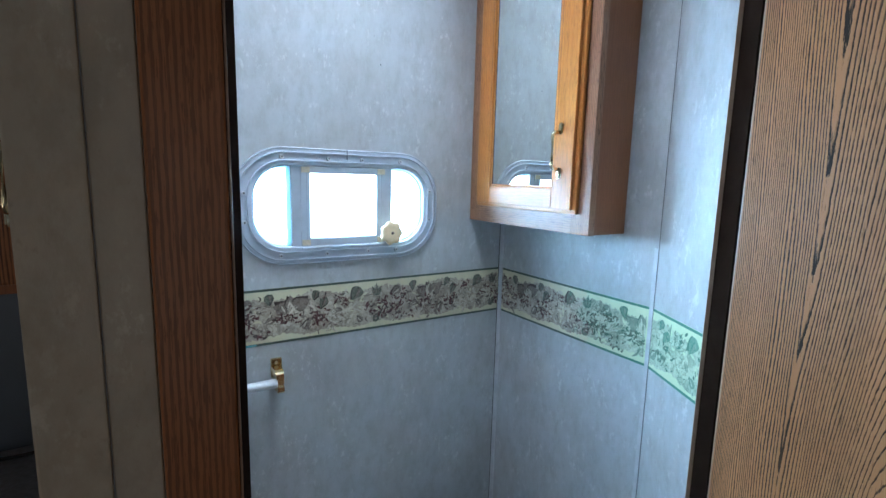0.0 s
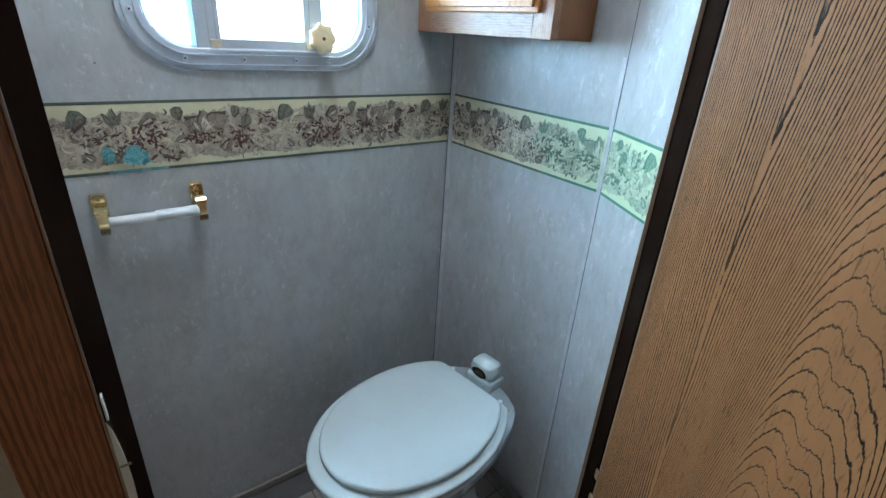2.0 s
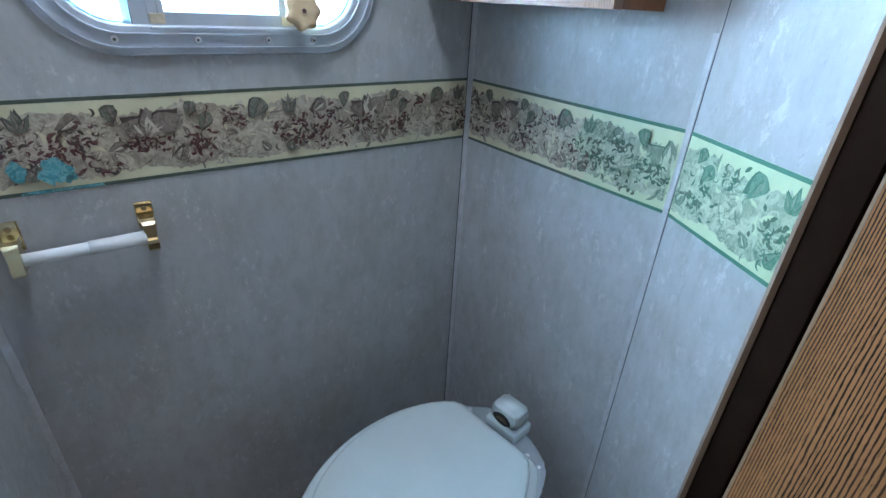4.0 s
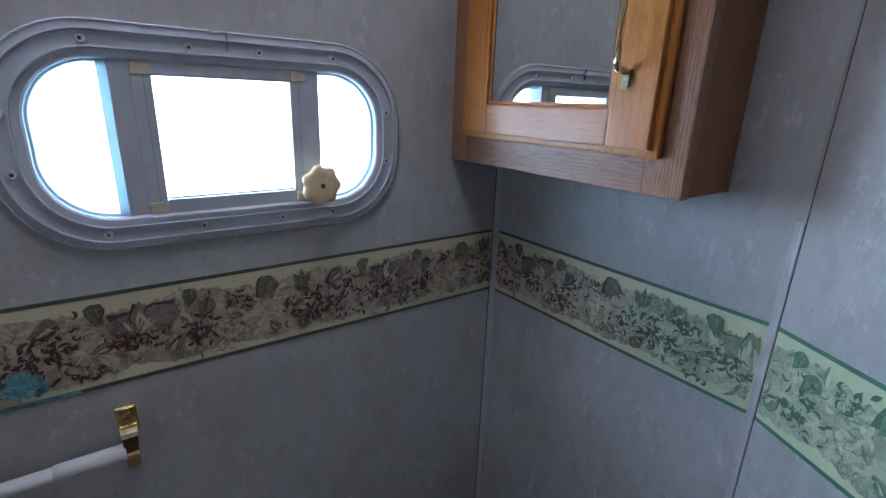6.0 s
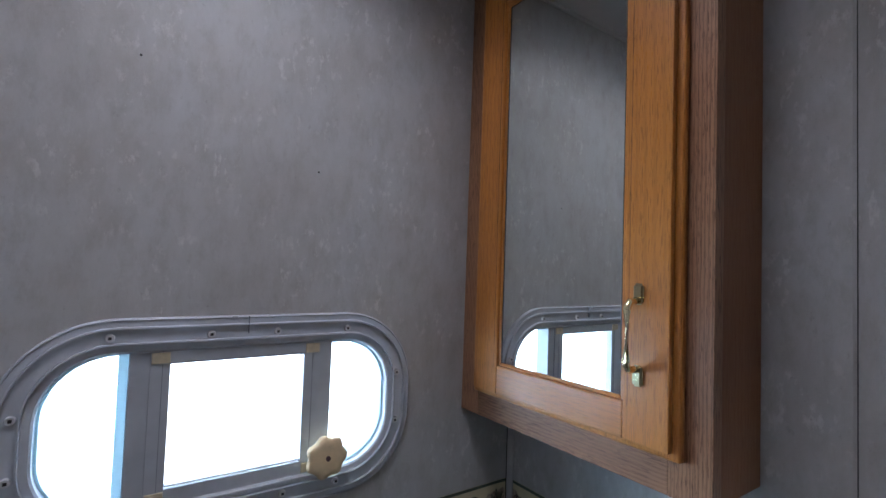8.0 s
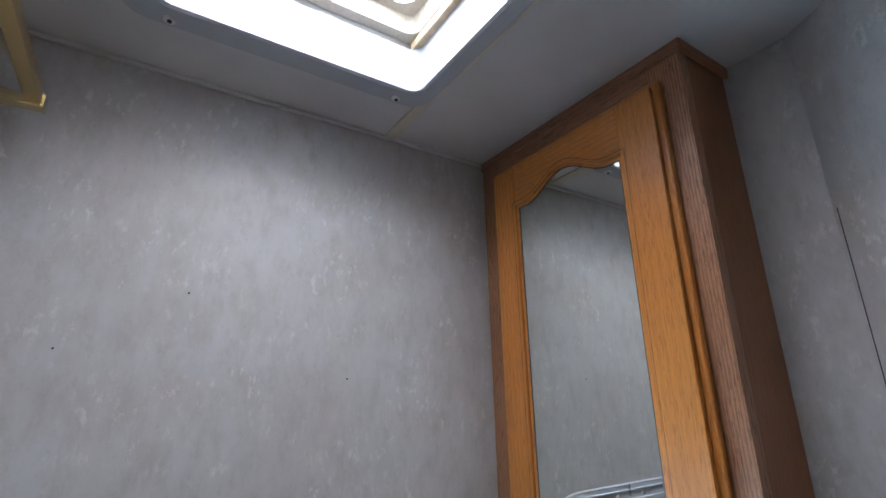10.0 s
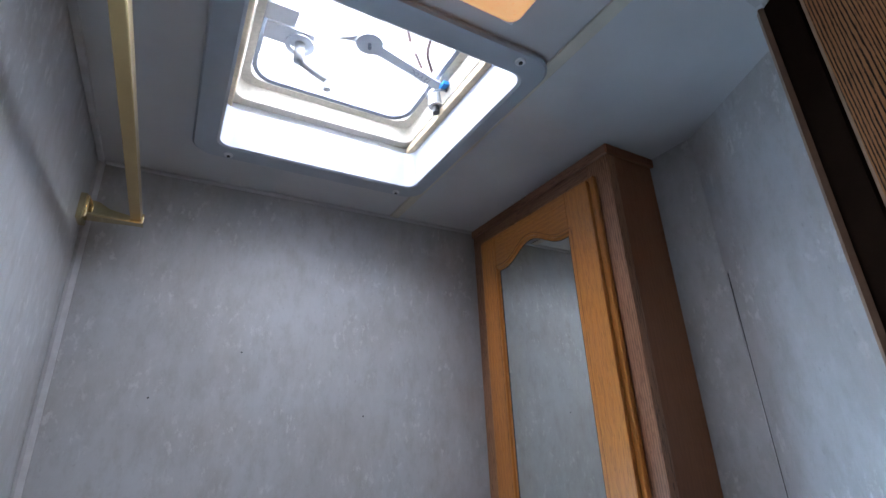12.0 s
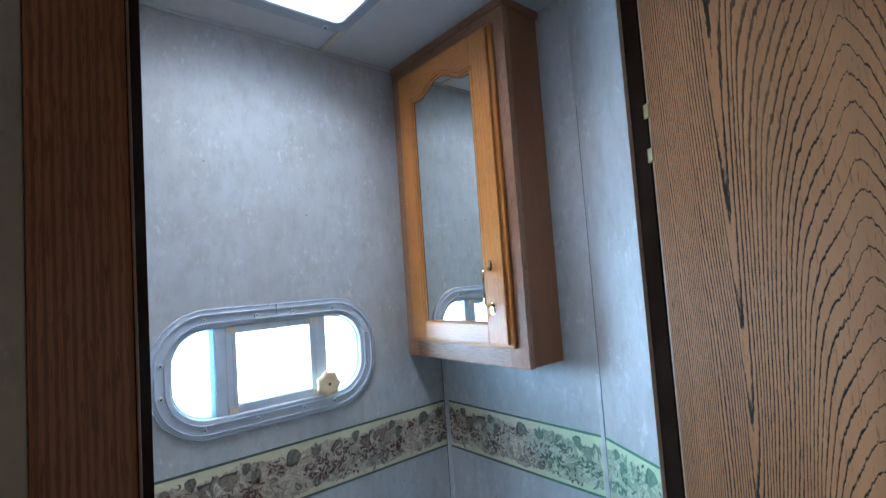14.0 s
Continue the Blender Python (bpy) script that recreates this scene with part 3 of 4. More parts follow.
def border(name, start, along, inward, length, seed, inks, phase):
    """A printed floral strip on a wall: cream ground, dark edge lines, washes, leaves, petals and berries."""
    rnd = random.Random(seed)
    a, n = Vector((*along, 0)).normalized(), Vector((*inward, 0)).normalized()
    o = Vector((*start, 0))
    bm = bmesh.new()
    rise = [0.0006]

    def at(u, v, w):
        return o + a * u + n * w + Vector((0, 0, Z0 + v))

    def flat(pts, mi, w):
        f = bm.faces.new([bm.verts.new(at(u, v, w)) for u, v in pts])
        f.material_index = mi
        f.normal_update()
        if f.normal.dot(n) < 0:
            f.normal_flip()

    h = Z1 - Z0
    vs = [bm.verts.new(at(u, v, w)) for w in (0.0, 0.0005) for u, v in ((0, 0), (length, 0), (length, h), (0, h))]
    for q in ((4, 5, 6, 7), (0, 1, 5, 4), (1, 2, 6, 5), (2, 3, 7, 6), (3, 0, 4, 7)):
        bm.faces.new([vs[i] for i in q])
    for v0, v1 in ((0.0, 0.0055), (h - 0.0055, h)):
        flat(((0, v0), (length, v0), (length, v1), (0, v1)), 1, 0.0009)

    def put(pts, mi):
        rise[0] += 0.0000012
        pts = [(min(max(u, 0.001), length - 0.001), min(max(v, 0.007), h - 0.007)) for u, v in pts]
        flat(pts, mi, rise[0] + 0.0004)

    def inked(u, v, size, ang, mi, fat=0.36):
        """A leaf with a dark printed outline."""
        leaf(u - 0.0005 * math.cos(ang), v - 0.0005 * math.sin(ang), size + 0.0011, ang, 8, fat * 1.08)
        leaf(u, v, size, ang, mi, fat)

    def blob(u, v, r, mi, n_=9, ragged=0.35, tall=1.0):
        ph = rnd.uniform(0, 6.28)
        put([(u + r * (1 + rnd.uniform(-ragged, ragged)) * math.cos(ph + 6.283 * k / n_), v + tall * r * (1 + rnd.uniform(-ragged, ragged)) * math.sin(ph + 6.283 * k / n_)) for k in range(n_)], mi)

    def leaf(u, v, size, ang, mi, fat=0.36):
        ca, sa = math.cos(ang), math.sin(ang)
        prof = ((0, 0), (0.04, 0.40), (0.13, 0.80), (0.27, 1.0), (0.44, 0.94), (0.64, 0.66), (0.84, 0.28), (1, 0))
        bow = rnd.uniform(-0.5, 0.5) * fat * size
        pts = [(x * size, y * fat * size) for x, y in prof] + [(x * size, -y * fat * size * 0.85) for x, y in prof[-2:0:-1]]
        pts = [(x, y * (1 + 0.12 * math.sin(x * 900 + u * 400)) + bow * (x / size) ** 2) for x, y in pts]
        put([(u + x * ca - y * sa, v + x * sa + y * ca) for x, y in pts], mi)

    # ragged painted field
    step, u = 0.005, 0.0
    top_, low_ = [], []
    while u <= length:
        w = (u - phase) * 17.2
        top_.append((u, h - 0.019 - 0.008 * rnd.random() - 0.006 * math.sin(w * 2 + 1)))
        low_.append((u, 0.014 + 0.006 * rnd.random() + 0.004 * math.sin(w * 3)))
        u += step
    for k in range(len(top_) - 1):
        flat((low_[k], low_[k + 1], top_[k + 1], top_[k]), 2, 0.0009)

    def curl(u, v, size, ang, turn, mi, fat):
        """A short bent brush stroke that thins out at both ends."""
        if not 0.0 < u < length:
            return
        pts, low = [], []
        for k in range(6):
            q = k / 5
            w = fat * math.sin(math.pi * min(max(q * 0.92 + 0.05, 0), 1))
            pts.append((u - w * math.sin(ang), v + w * math.cos(ang)))
            low.append((u + w * math.sin(ang), v - w * math.cos(ang)))
            u, v = u + size / 5 * math.cos(ang), v + size / 5 * math.sin(ang)
            ang += turn / 5
        for k in range(5):
            put([pts[k], pts[k + 1], low[k + 1], low[k]], mi)

    def veined(u, v, size, ang, mi, fat):
        """A leaf with a dark outline, a paler half and a midrib."""
        if not -0.02 < u < length + 0.02:
            return
        inked(u, v, size, ang, mi, fat)
        ca, sa = math.cos(ang), math.sin(ang)
        leaf(u - sa * size * fat * 0.30 + ca * size * 0.15, v + ca * size * fat * 0.30 + sa * size * 0.15, size * 0.66, ang, 5 if mi == 4 else 3, fat * 0.38)
        curl(u, v, size * 0.85, ang, 0.15, 8, 0.0006)

    def bunch(u, v, n_, ru, rv):
        """Wine-red berries drawn as small curls, with brown ink between them and a few pale lights."""
        for _ in range(n_):
            curl(u + rnd.gauss(0, ru), v + rnd.gauss(0, rv), rnd.uniform(0.007, 0.016), rnd.uniform(0, 6.28), rnd.uniform(-4.4, 4.4), rnd.choice((6, 6, 6, 8)), rnd.uniform(0.0014, 0.0030))
        for _ in range(n_ // 4):
            curl(u + rnd.gauss(0, ru), v + rnd.gauss(0, rv), rnd.uniform(0.005, 0.009), rnd.uniform(0, 6.28), rnd.uniform(-3, 3), 3, 0.0011)

    up_, PERIOD = math.pi / 2, 0.366
    # pale brush work all over the field, then fine brown ink
    for k in range(int(length * 170)):
        curl(rnd.uniform(0, length), rnd.uniform(0.020, h - 0.028), rnd.uniform(0.012, 0.030), rnd.uniform(0, 6.28), rnd.uniform(-2.4, 2.4), rnd.choice((3, 3, 3, 0, 5)), rnd.uniform(0.0014, 0.0046))
    for k in range(int(length * 230)):
        curl(rnd.uniform(0, length), rnd.uniform(0.018, h - 0.026), rnd.uniform(0.007, 0.020), rnd.uniform(0, 6.28), rnd.uniform(-3.4, 3.4), rnd.choice((8, 8, 5, 5)), rnd.uniform(0.0006, 0.0016))
    o_ = phase - PERIOD * 2
    while o_ < length:
        # broad folded leaf with pale folds under it
        for q, size, ang in ((-0.012, 0.034, up_ + 1.15), (0.004, 0.030, up_ + 0.25), (0.014, 0.038, up_ - 0.95)):
            if 0 < o_ + 0.052 + q < length:
                inked(o_ + 0.052 + q * 0.5, 0.078, size * 1.12, ang, 5, 0.40)
        for k in range(7):
            curl(o_ + 0.052 + rnd.gauss(0, 0.009), 0.070 + rnd.gauss(0, 0.006), rnd.uniform(0.018, 0.030), up_ + rnd.uniform(-0.7, 0.7), rnd.uniform(-0.8, 0.8), 3, rnd.uniform(0.0016, 0.003))
        # pale petals
        for cu, cv in ((0.020, 0.040), (0.200, 0.058), (0.325, 0.066), (0.150, 0.044)):
            for k in range(9):
                curl(o_ + cu + rnd.gauss(0, 0.010), cv + rnd.gauss(0, 0.009), rnd.uniform(0.014, 0.026), rnd.uniform(0, 6.28), rnd.uniform(-2, 2), 3, rnd.uniform(0.002, 0.0042))
        for cu, cv, size, ang, mi, fat in ((-0.001, 0.117, 0.027, -up_ + 0.25, 4, 0.40), (0.110, 0.116, 0.025, -up_ - 0.35, 4, 0.36), (0.132, 0.098, 0.032, -up_ - 0.45, 4, 0.32), (0.014, 0.060, 0.026, up_ + 1.9, 5, 0.3),
                                           (0.218, 0.114, 0.038, -up_ - 0.55, 4, 0.40), (0.265, 0.088, 0.027, up_ + 0.55, 4, 0.22), (0.266, 0.088, 0.031, up_ + 0.05, 4, 0.20), (0.267, 0.088, 0.026, up_ - 0.45, 4, 0.20),
                                           (0.330, 0.104, 0.034, -up_ - 1.0, 5, 0.34), (0.080, 0.026, 0.028, up_ - 0.5, 5, 0.36), (0.258, 0.020, 0.030, up_ - 0.6, 4, 0.30), (0.225, 0.026, 0.022, up_ + 0.7, 5, 0.32)):
            veined(o_ + cu, cv, size, ang, mi, fat)
        for cu, cv, n_, ru, rv in ((0.042, 0.058, 30, 0.016, 0.008), (0.119, 0.052, 34, 0.013, 0.011), (0.165, 0.092, 15, 0.014, 0.006), (0.292, 0.055, 52, 0.018, 0.014), (0.338, 0.080, 18, 0.012, 0.010), (0.240, 0.062, 10, 0.012, 0.008), (0.345, 0.030, 12, 0.014, 0.006)):
            bunch(o_ + cu, cv, n_, ru, rv)
        o_ += PERIOD
    if name == "border_north":
        for du, dv, r in ((0.112, 0.026, 0.009), (0.124, 0.034, 0.011), (0.136, 0.026, 0.008), (0.118, 0.040, 0.008), (0.080, 0.036, 0.009)):
            blob(du, dv, r * 1.2, 7, 14, 0.3, 1.25)
        flat(((0.075, 0.0005), (0.175, 0.0005), (0.172, 0.0050), (0.078, 0.0050)), 7, 0.0011)
    return structure(name, bm, inks, "cream wallpaper border printed with leaves and wine-red berries", "trim")


border("border_north", (LEFT + 0.012, BACK - 0.0002), (1, 0), (0, -1), RIGHT - 0.007 - LEFT - 0.012, 3, PRINT, 0.341 - LEFT - 0.012)
border("border_east", (RIGHT - 0.0002, 1.1855), (0, -1), (-1, 0), 1.1855 - BEND[1] - 0.0065, 8, PRINT, 0.0575)
border("border_slanted", (bx + d.x * 0.0062 + nn.x * 0.0002, by + d.y * 0.0062 + nn.y * 0.0002), (d.x, d.y), (nn.x, nn.y), 0.215, 15, PRINT, -0.070)

for x, z in ((0.391, 1.702), (0.614, 1.594), (0.264, 1.627), (0.233, 1.139)):
    structure("nail_mark", rod((x, BACK - 0.0001, z), (x, BACK - 0.0009, z), 0.0014, 8), GAP, "tiny dark nail mark in the wallboard", "nail mark")

# ---- bathroom window ----
win = thing("window_1", "grey aluminium window with round ends and a sliding middle sash", "window", kind="structure")


def ring(x0, z0, x1, z1, r, y):
    return [(u, y, v) for u, v in round_rect(x0, z0, x1, z1, r, 12)]


def shrink(q, k):
    x0, z0, x1, z1, r = q
    return (x0 + k, z0 + k, x1 - k, z1 - k, max(r - k, 0.01))


OUT = (0.2755, 1.1275, 0.7765, 1.391, 0.110)
PROFILE = ((0.0, -0.0005), (0.0004, -0.0050), (0.0022, -0.0068), (0.0032, -0.0052), (0.0100, -0.0056), (0.0104, -0.0098), (0.0120, -0.0102), (0.0124, -0.0056), (0.0280, -0.0056),
           (0.0284, -0.0105), (0.0302, -0.0108), (0.0306, -0.0062), (0.0385, -0.0062), (0.0410, -0.0040), (0.0425, 0.045), (0.022, 0.046), (0.022, -0.0005))
smooth_rings = [ring(*shrink(OUT, k), BACK + y) for k, y in PROFILE]
part("window_frame", loft(smooth_rings, True), ALU, win)
# added teal ring: the cyan glow of the reveal, put into colour
part("reveal_glow", loft([ring(*shrink(OUT, k), BACK + y) for k, y in ((0.0420, 0.004), (0.0445, 0.006), (0.0460, 0.040), (0.0424, 0.042))], True), TEAL, win, "pale teal ring added for the cyan glow in the reveal")
part("mullion", box((0.398, BACK - 0.002, 1.162), (0.428, BACK + 0.030, 1.357), 0.001), ALU_DARK, win)
part("mullion", box((0.620, BACK - 0.002, 1.162), (0.6455, BACK + 0.030, 1.357), 0.001), ALU_DARK, win)
part("glass_edge", box((0.3880, BACK + 0.004, 1.166), (0.3978, BACK + 0.040, 1.352), 0.001), TEAL, win, "pale teal glass edge")
sash = part("sash", holed([(0.4190, 1.163), (0.628, 1.163), (0.628, 1.3555), (0.4190, 1.3555)], [(0.4400, 1.1855), (0.604, 1.1855), (0.604, 1.3345), (0.4400, 1.3345)],
                          BACK - 0.004, BACK + 0.014, lambda u, v, w: (u, w, v)), ALU_DARK, win)
for x, y in ((0.4188, 0.0030), (0.6276, 0.0030), (0.4315, 0.0043), (0.6160, 0.0043)):
    part("groove", box((x, BACK - y - 0.0004, 1.166), (x + 0.0006, BACK - y + 0.0006, 1.3515)), GASKET, win)
part("groove", box((0.432, BACK - 0.0047, 1.3358), (0.615, BACK - 0.0038, 1.3364)), GASKET, win)
part("sill_rail", box((0.4190, BACK - 0.009, 1.1625), (0.628, BACK - 0.0045, 1.1665), 0.001), ALU, win)
for x, z in ((0.4200, 1.1702), (0.4200, 1.3360), (0.606, 1.3360), (0.606, 1.1702)):
    part("corner_key", box((x, BACK - 0.0058, z), (x + 0.0195, BACK - 0.0035, z + 0.013), 0.0006), KEY, sash, "yellowed plastic corner key")
part("screen_bead", box((0.441, BACK - 0.0008, 1.1862), (0.603, BACK + 0.002, 1.1888), 0.0006), WHITE, sash)
for lo, hi, y in ((0.318, 0.396, 0.028), (0.442, 0.602, 0.006), (0.648, 0.733, 0.028)):
    p = part("pane", box((lo, BACK + y, 1.167), (hi, BACK + y + 0.004, 1.350)), GLASS, win)
    p.visible_shadow = False
for x, z in ((0.378, 1.369), (0.483, 1.3685), (0.565, 1.3685), (0.666, 1.3685), (0.7515, 1.296), (0.7515, 1.222), (0.657, 1.149), (0.581, 1.149), (0.477, 1.149), (0.372, 1.1495), (0.2975, 1.226), (0.298, 1.289)):
    bm = rod((x, BACK - 0.0045, z), (x, BACK - 0.0092, z), 0.0054, 14, None, 0.0042)
    sc = part("screw", bm, STEEL, win)
    part("socket", box((x - 0.0017, BACK - 0.0098, z - 0.0017), (x + 0.0017, BACK - 0.0088, z + 0.0017)), BLACK, sc)
part("frame_joint", box((0.5267, BACK - 0.0100, 1.368), (0.5275, BACK - 0.004, 1.3900)), GASKET, win, "dark butt joint of the frame")
rnd = random.Random(5)
bm = bmesh.new()
for k in range(9):
    x = 0.500 + k * 0.007
    box((x, BACK - rnd.uniform(0.004, 0.007), 1.3865), (x + rnd.uniform(0.004, 0.008), BACK - 0.0003, 1.3885 + rnd.uniform(0.0, 0.0025)), 0.0006, bm, 1)
part("sealant", bm, ALU_DARK, win, "ragged grey sealant bead")
# lobed crank knob
bm = bmesh.new()
prev = []
N = 56
rings = []
for y, r, lob in ((0.0, 0.010, 0), (-0.010, 0.012, 0.2), (-0.014, 0.021, 1), (-0.022, 0.0235, 1), (-0.027, 0.0215, 1), (-0.0285, 0.015, 0.4), (-0.0275, 0.009, 0), (-0.0275, 0.003, 0)):
    rings.append([(0.634 + 1.22 * r * (1 + 0.075 * lob * math.cos(7 * 6.2832 * k / N)) * math.cos(6.2832 * k / N), BACK - 0.006 + y,
                   1.194 + 1.22 * r * (1 + 0.075 * lob * math.cos(7 * 6.2832 * k / N)) * math.sin(6.2832 * k / N)) for k in range(N)])
knob = smooth(part("crank_knob", loft(rings, cap=True), KNOB, win, "ivory lobed knob with its backlit glow in the colour"))
part("knob_screw", rod((0.634, BACK - 0.0325, 1.194), (0.634, BACK - 0.0352, 1.194), 0.0035, 12), COPPER, knob)
structure("backdrop_above", box((-0.4, 0.0, 2.60), (1.4, 1.8, 2.62)), GLARE, "white glare of daylight over the roof", "backdrop")
backdrop = structure("backdrop", box((-0.6, 2.2, -0.2), (1.8, 2.22, 2.6)), GLARE, "white glare of daylight outdoors", "backdrop")

# ---- medicine cabinet ----
cab = thing("medicine_cabinet", "oak wall cabinet with a mirrored honey-oak door hung to the ceiling", "cabinet", m=None)
CX, CY0, CY1, CZ0, CZ1 = 0.8875, 0.777, 1.1985, 1.2205, 2.0145
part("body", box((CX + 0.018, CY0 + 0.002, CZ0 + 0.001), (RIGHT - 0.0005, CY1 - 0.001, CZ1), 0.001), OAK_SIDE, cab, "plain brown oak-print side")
for y0, y1 in ((CY0, CY0 + 0.048), (CY1 - 0.046, CY1)):
    part("stile", box((CX, y0, CZ0), (CX + 0.018, y1, CZ1), 0.0012), OAK_FRAME, cab)
part("bottom_rail", box((CX + 0.0004, CY0 + 0.0482, CZ0), (CX + 0.018, CY1 - 0.0462, CZ0 + 0.060), 0.001), OAK_FRAME_H, cab)
part("top_rail", box((CX + 0.0004, CY0 + 0.0482, 1.940), (CX + 0.018, CY1 - 0.0462, CZ1 - 0.001), 0.001), OAK_FRAME_H, cab)
part("bottom_panel", box((CX + 0.019, CY0 + 0.003, CZ0 + 0.004), (RIGHT - 0.003, CY1 - 0.004, CZ0 + 0.010)), OAK_FRAME_H, cab)
part("crown_strip", box((CX - 0.007, CY0 - 0.006, CZ1 - 0.018), (CX - 0.0003, CY1 - 0.001, CZ1 - 0.0003), 0.003), OAK_FRAME_H, cab)
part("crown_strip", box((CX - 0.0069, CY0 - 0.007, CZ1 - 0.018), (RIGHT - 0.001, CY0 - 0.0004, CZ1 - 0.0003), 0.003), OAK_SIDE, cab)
DY0, DY1, DZ0, DZ1 = 0.805, 1.153, 1.2625, 1.968
MY0, MY1, MZ0, MZ1 = 0.870, 1.090, 1.315, 1.885
door = part("cabinet_door", box((CX - 0.0105, DY0, DZ0), (CX - 0.0006, DY1, DZ1), 0.004, seg=3), HONEY, cab, "honey-oak door with a mirror")
FX = CX - 0.019
for y0, y1 in ((DY0 + 0.009, MY0), (MY1, DY1 - 0.009)):
    part("door_stile", box((FX, y0, DZ0 + 0.009), (CX - 0.0108, y1, DZ1 - 0.009), 0.002, seg=2), HONEY, door)
part("door_rail", box((FX + 0.0003, MY0 + 0.0002, DZ0 + 0.009), (CX - 0.0108, MY1 - 0.0002, MZ0), 0.002, seg=2), HONEY_H, door)


def arch(t):
    """Height of the cathedral top over its shoulders, t from 0 to 1 across."""
    s = min(t, 1 - t) * 2
    s = min(max((s - 0.20) / 0.80, 0.0), 1.0)
    return 0.032 * math.sin(s * math.pi / 2) ** 2


def arched(lift, y0, y1, top, x0, x1, band=0.006):
    N = 48
    ys = [y0 + (y1 - y0) * k / N for k in range(N + 1)]
    low = [(y, MZ1 + lift + arch((y - MY0) / (MY1 - MY0))) for y in ys]
    loop = low + ([(y1, top), (y0, top)] if top else [(y, z + band) for y, z in low[::-1]])
    bm = bmesh.new()
    f = bm.faces.new([bm.verts.new((x0, y, z)) for y, z in loop])
    out = bmesh.ops.extrude_face_region(bm, geom=[f])
    bmesh.ops.translate(bm, verts=[v for v in out["geom"] if isinstance(v, bmesh.types.BMVert)], vec=(x1 - x0, 0, 0))
    bmesh.ops.recalc_face_normals(bm, faces=bm.faces)
    return bm


part("door_rail", arched(0.0, MY0 + 0.0002, MY1 - 0.0002, DZ1 - 0.009, FX + 0.0003, CX - 0.0108), HONEY_H, door, "cathedral-arched top rail")
part("bead", arched(-0.006, MY0 + 0.0004, MY1 - 0.0004, None, FX + 0.004, CX - 0.0107), HONEY_H, door)
for y0, y1 in ((MY0 + 0.0002, MY0 + 0.0055), (MY1 - 0.0055, MY1 - 0.0002)):
    part("bead", box((FX + 0.004, y0, MZ0 + 0.0002), (CX - 0.0107, y1, MZ1 - 0.0005), 0.002), HONEY, door)
part("bead", box((FX + 0.004, MY0 + 0.0056, MZ0 + 0.0002), (CX - 0.0107, MY1 - 0.0056, MZ0 + 0.0052), 0.002), HONEY_H, door)
for y in (MY0 - 0.007, MY1 + 0.0055):
    part("groove", box((FX - 0.0002, y, MZ0 - 0.004), (FX + 0.002, y + 0.0012, MZ1 + 0.004)), OAK_CASING, door)
# shade between bead and mirror, laid on as thin dark strips
part("rabbet_shade", arched(-0.0072, MY0 + 0.0056, MY1 - 0.0056, None, CX - 0.0142, CX - 0.0136, 0.0013), GAP, door, "dark strip painted as the shadow gap round the mirror")
for y0, y1 in ((MY0 + 0.0055, MY0 + 0.0067), (MY1 - 0.0067, MY1 - 0.0055)):
    part("rabbet_shade", box((CX - 0.0142, y0, MZ0 + 0.005), (CX - 0.0136, y1, MZ1 - 0.004)), GAP, door)
# shadow of the arch profile, drawn as a thin dark line
part("groove", arched(0.0050, MY0 - 0.0055, MY1 + 0.0055, None, FX - 0.0001, FX + 0.0002, 0.0010), HONEY_LINE, door)
part("mirror", box((CX - 0.0135, MY0 + 0.0008, MZ0 + 0.001), (CX - 0.0108, MY1 - 0.0008, MZ1 + 0.0305)), MIRROR, door, "silvered mirror glass")


def pull(parent, x, y, z0, z1, out=(-1, 0, 0)):
    """A brass bow handle between two small plates on an upright face."""
    o = Vector(out)
    side = Vector((0, 0, 1)).cross(o)
    h = None
    for z, s in ((z0, -1), (z1, 1)):
        c = Vector((x, y, z + s * 0.007))
        bm = bmesh.new()
        bmesh.ops.create_cube(bm, size=1, matrix=Matrix.Translation(c + o * 0.0015) @ Matrix.Diagonal(tuple(abs(a) * 0.006 + abs(b_) * 0.013 + abs(c_) * 0.024 for a, b_, c_ in zip(o, side, (0, 0, 1))) + (1,)))
        bmesh.ops.bevel(bm, geom=list(bm.edges), offset=0.0026, segments=3, affect="EDGES")
        if h is None:
            h = smooth(part("handle", tube(bend([Vector((x, y, z0)), Vector((x, y, z0 + 0.001)) + o * 0.018, Vector((x, y, z0 + 0.008)) + o * 0.024, Vector((x, y, z1 - 0.008)) + o * 0.024,
                                                 Vector((x, y, z1 - 0.001)) + o * 0.018, Vector((x, y, z1))], 0.003), 0.0041, 12), BRASS, parent, "polished brass bow handle"))
        part("handle_plate", bm, BRASS, parent, "polished brass plate")


pull(door, FX, 0.850, 1.355, 1.433)

# ---- toilet ----
toilet = thing("toilet", "white plastic toilet with its lid closed, in the corner", "toilet", m=pose(0.665, 0.832, FLOOR, 0, 0, 8))
H = 0.435


def egg(z, length, width, shift=0.0, n=56, cut=0.80):
    """An oval outline, round to the front (-x) and cut straight across at the back."""
    length, shift = length + 0.015, shift - 0.007
    half = length / (1 + cut)
    pts = []
    for k in range(n):
        t = 6.2832 * k / n
        x = math.cos(t)
        x = x if x < cut - 0.05 else cut - 0.05 + 0.05 * math.tanh((x - cut + 0.05) / 0.05)
        pts.append(((x - (cut - 1) / 2 - 0.0) * half - (cut - 1) / 2 * 0 + shift, math.sin(t) * width / 2, z))
    return pts


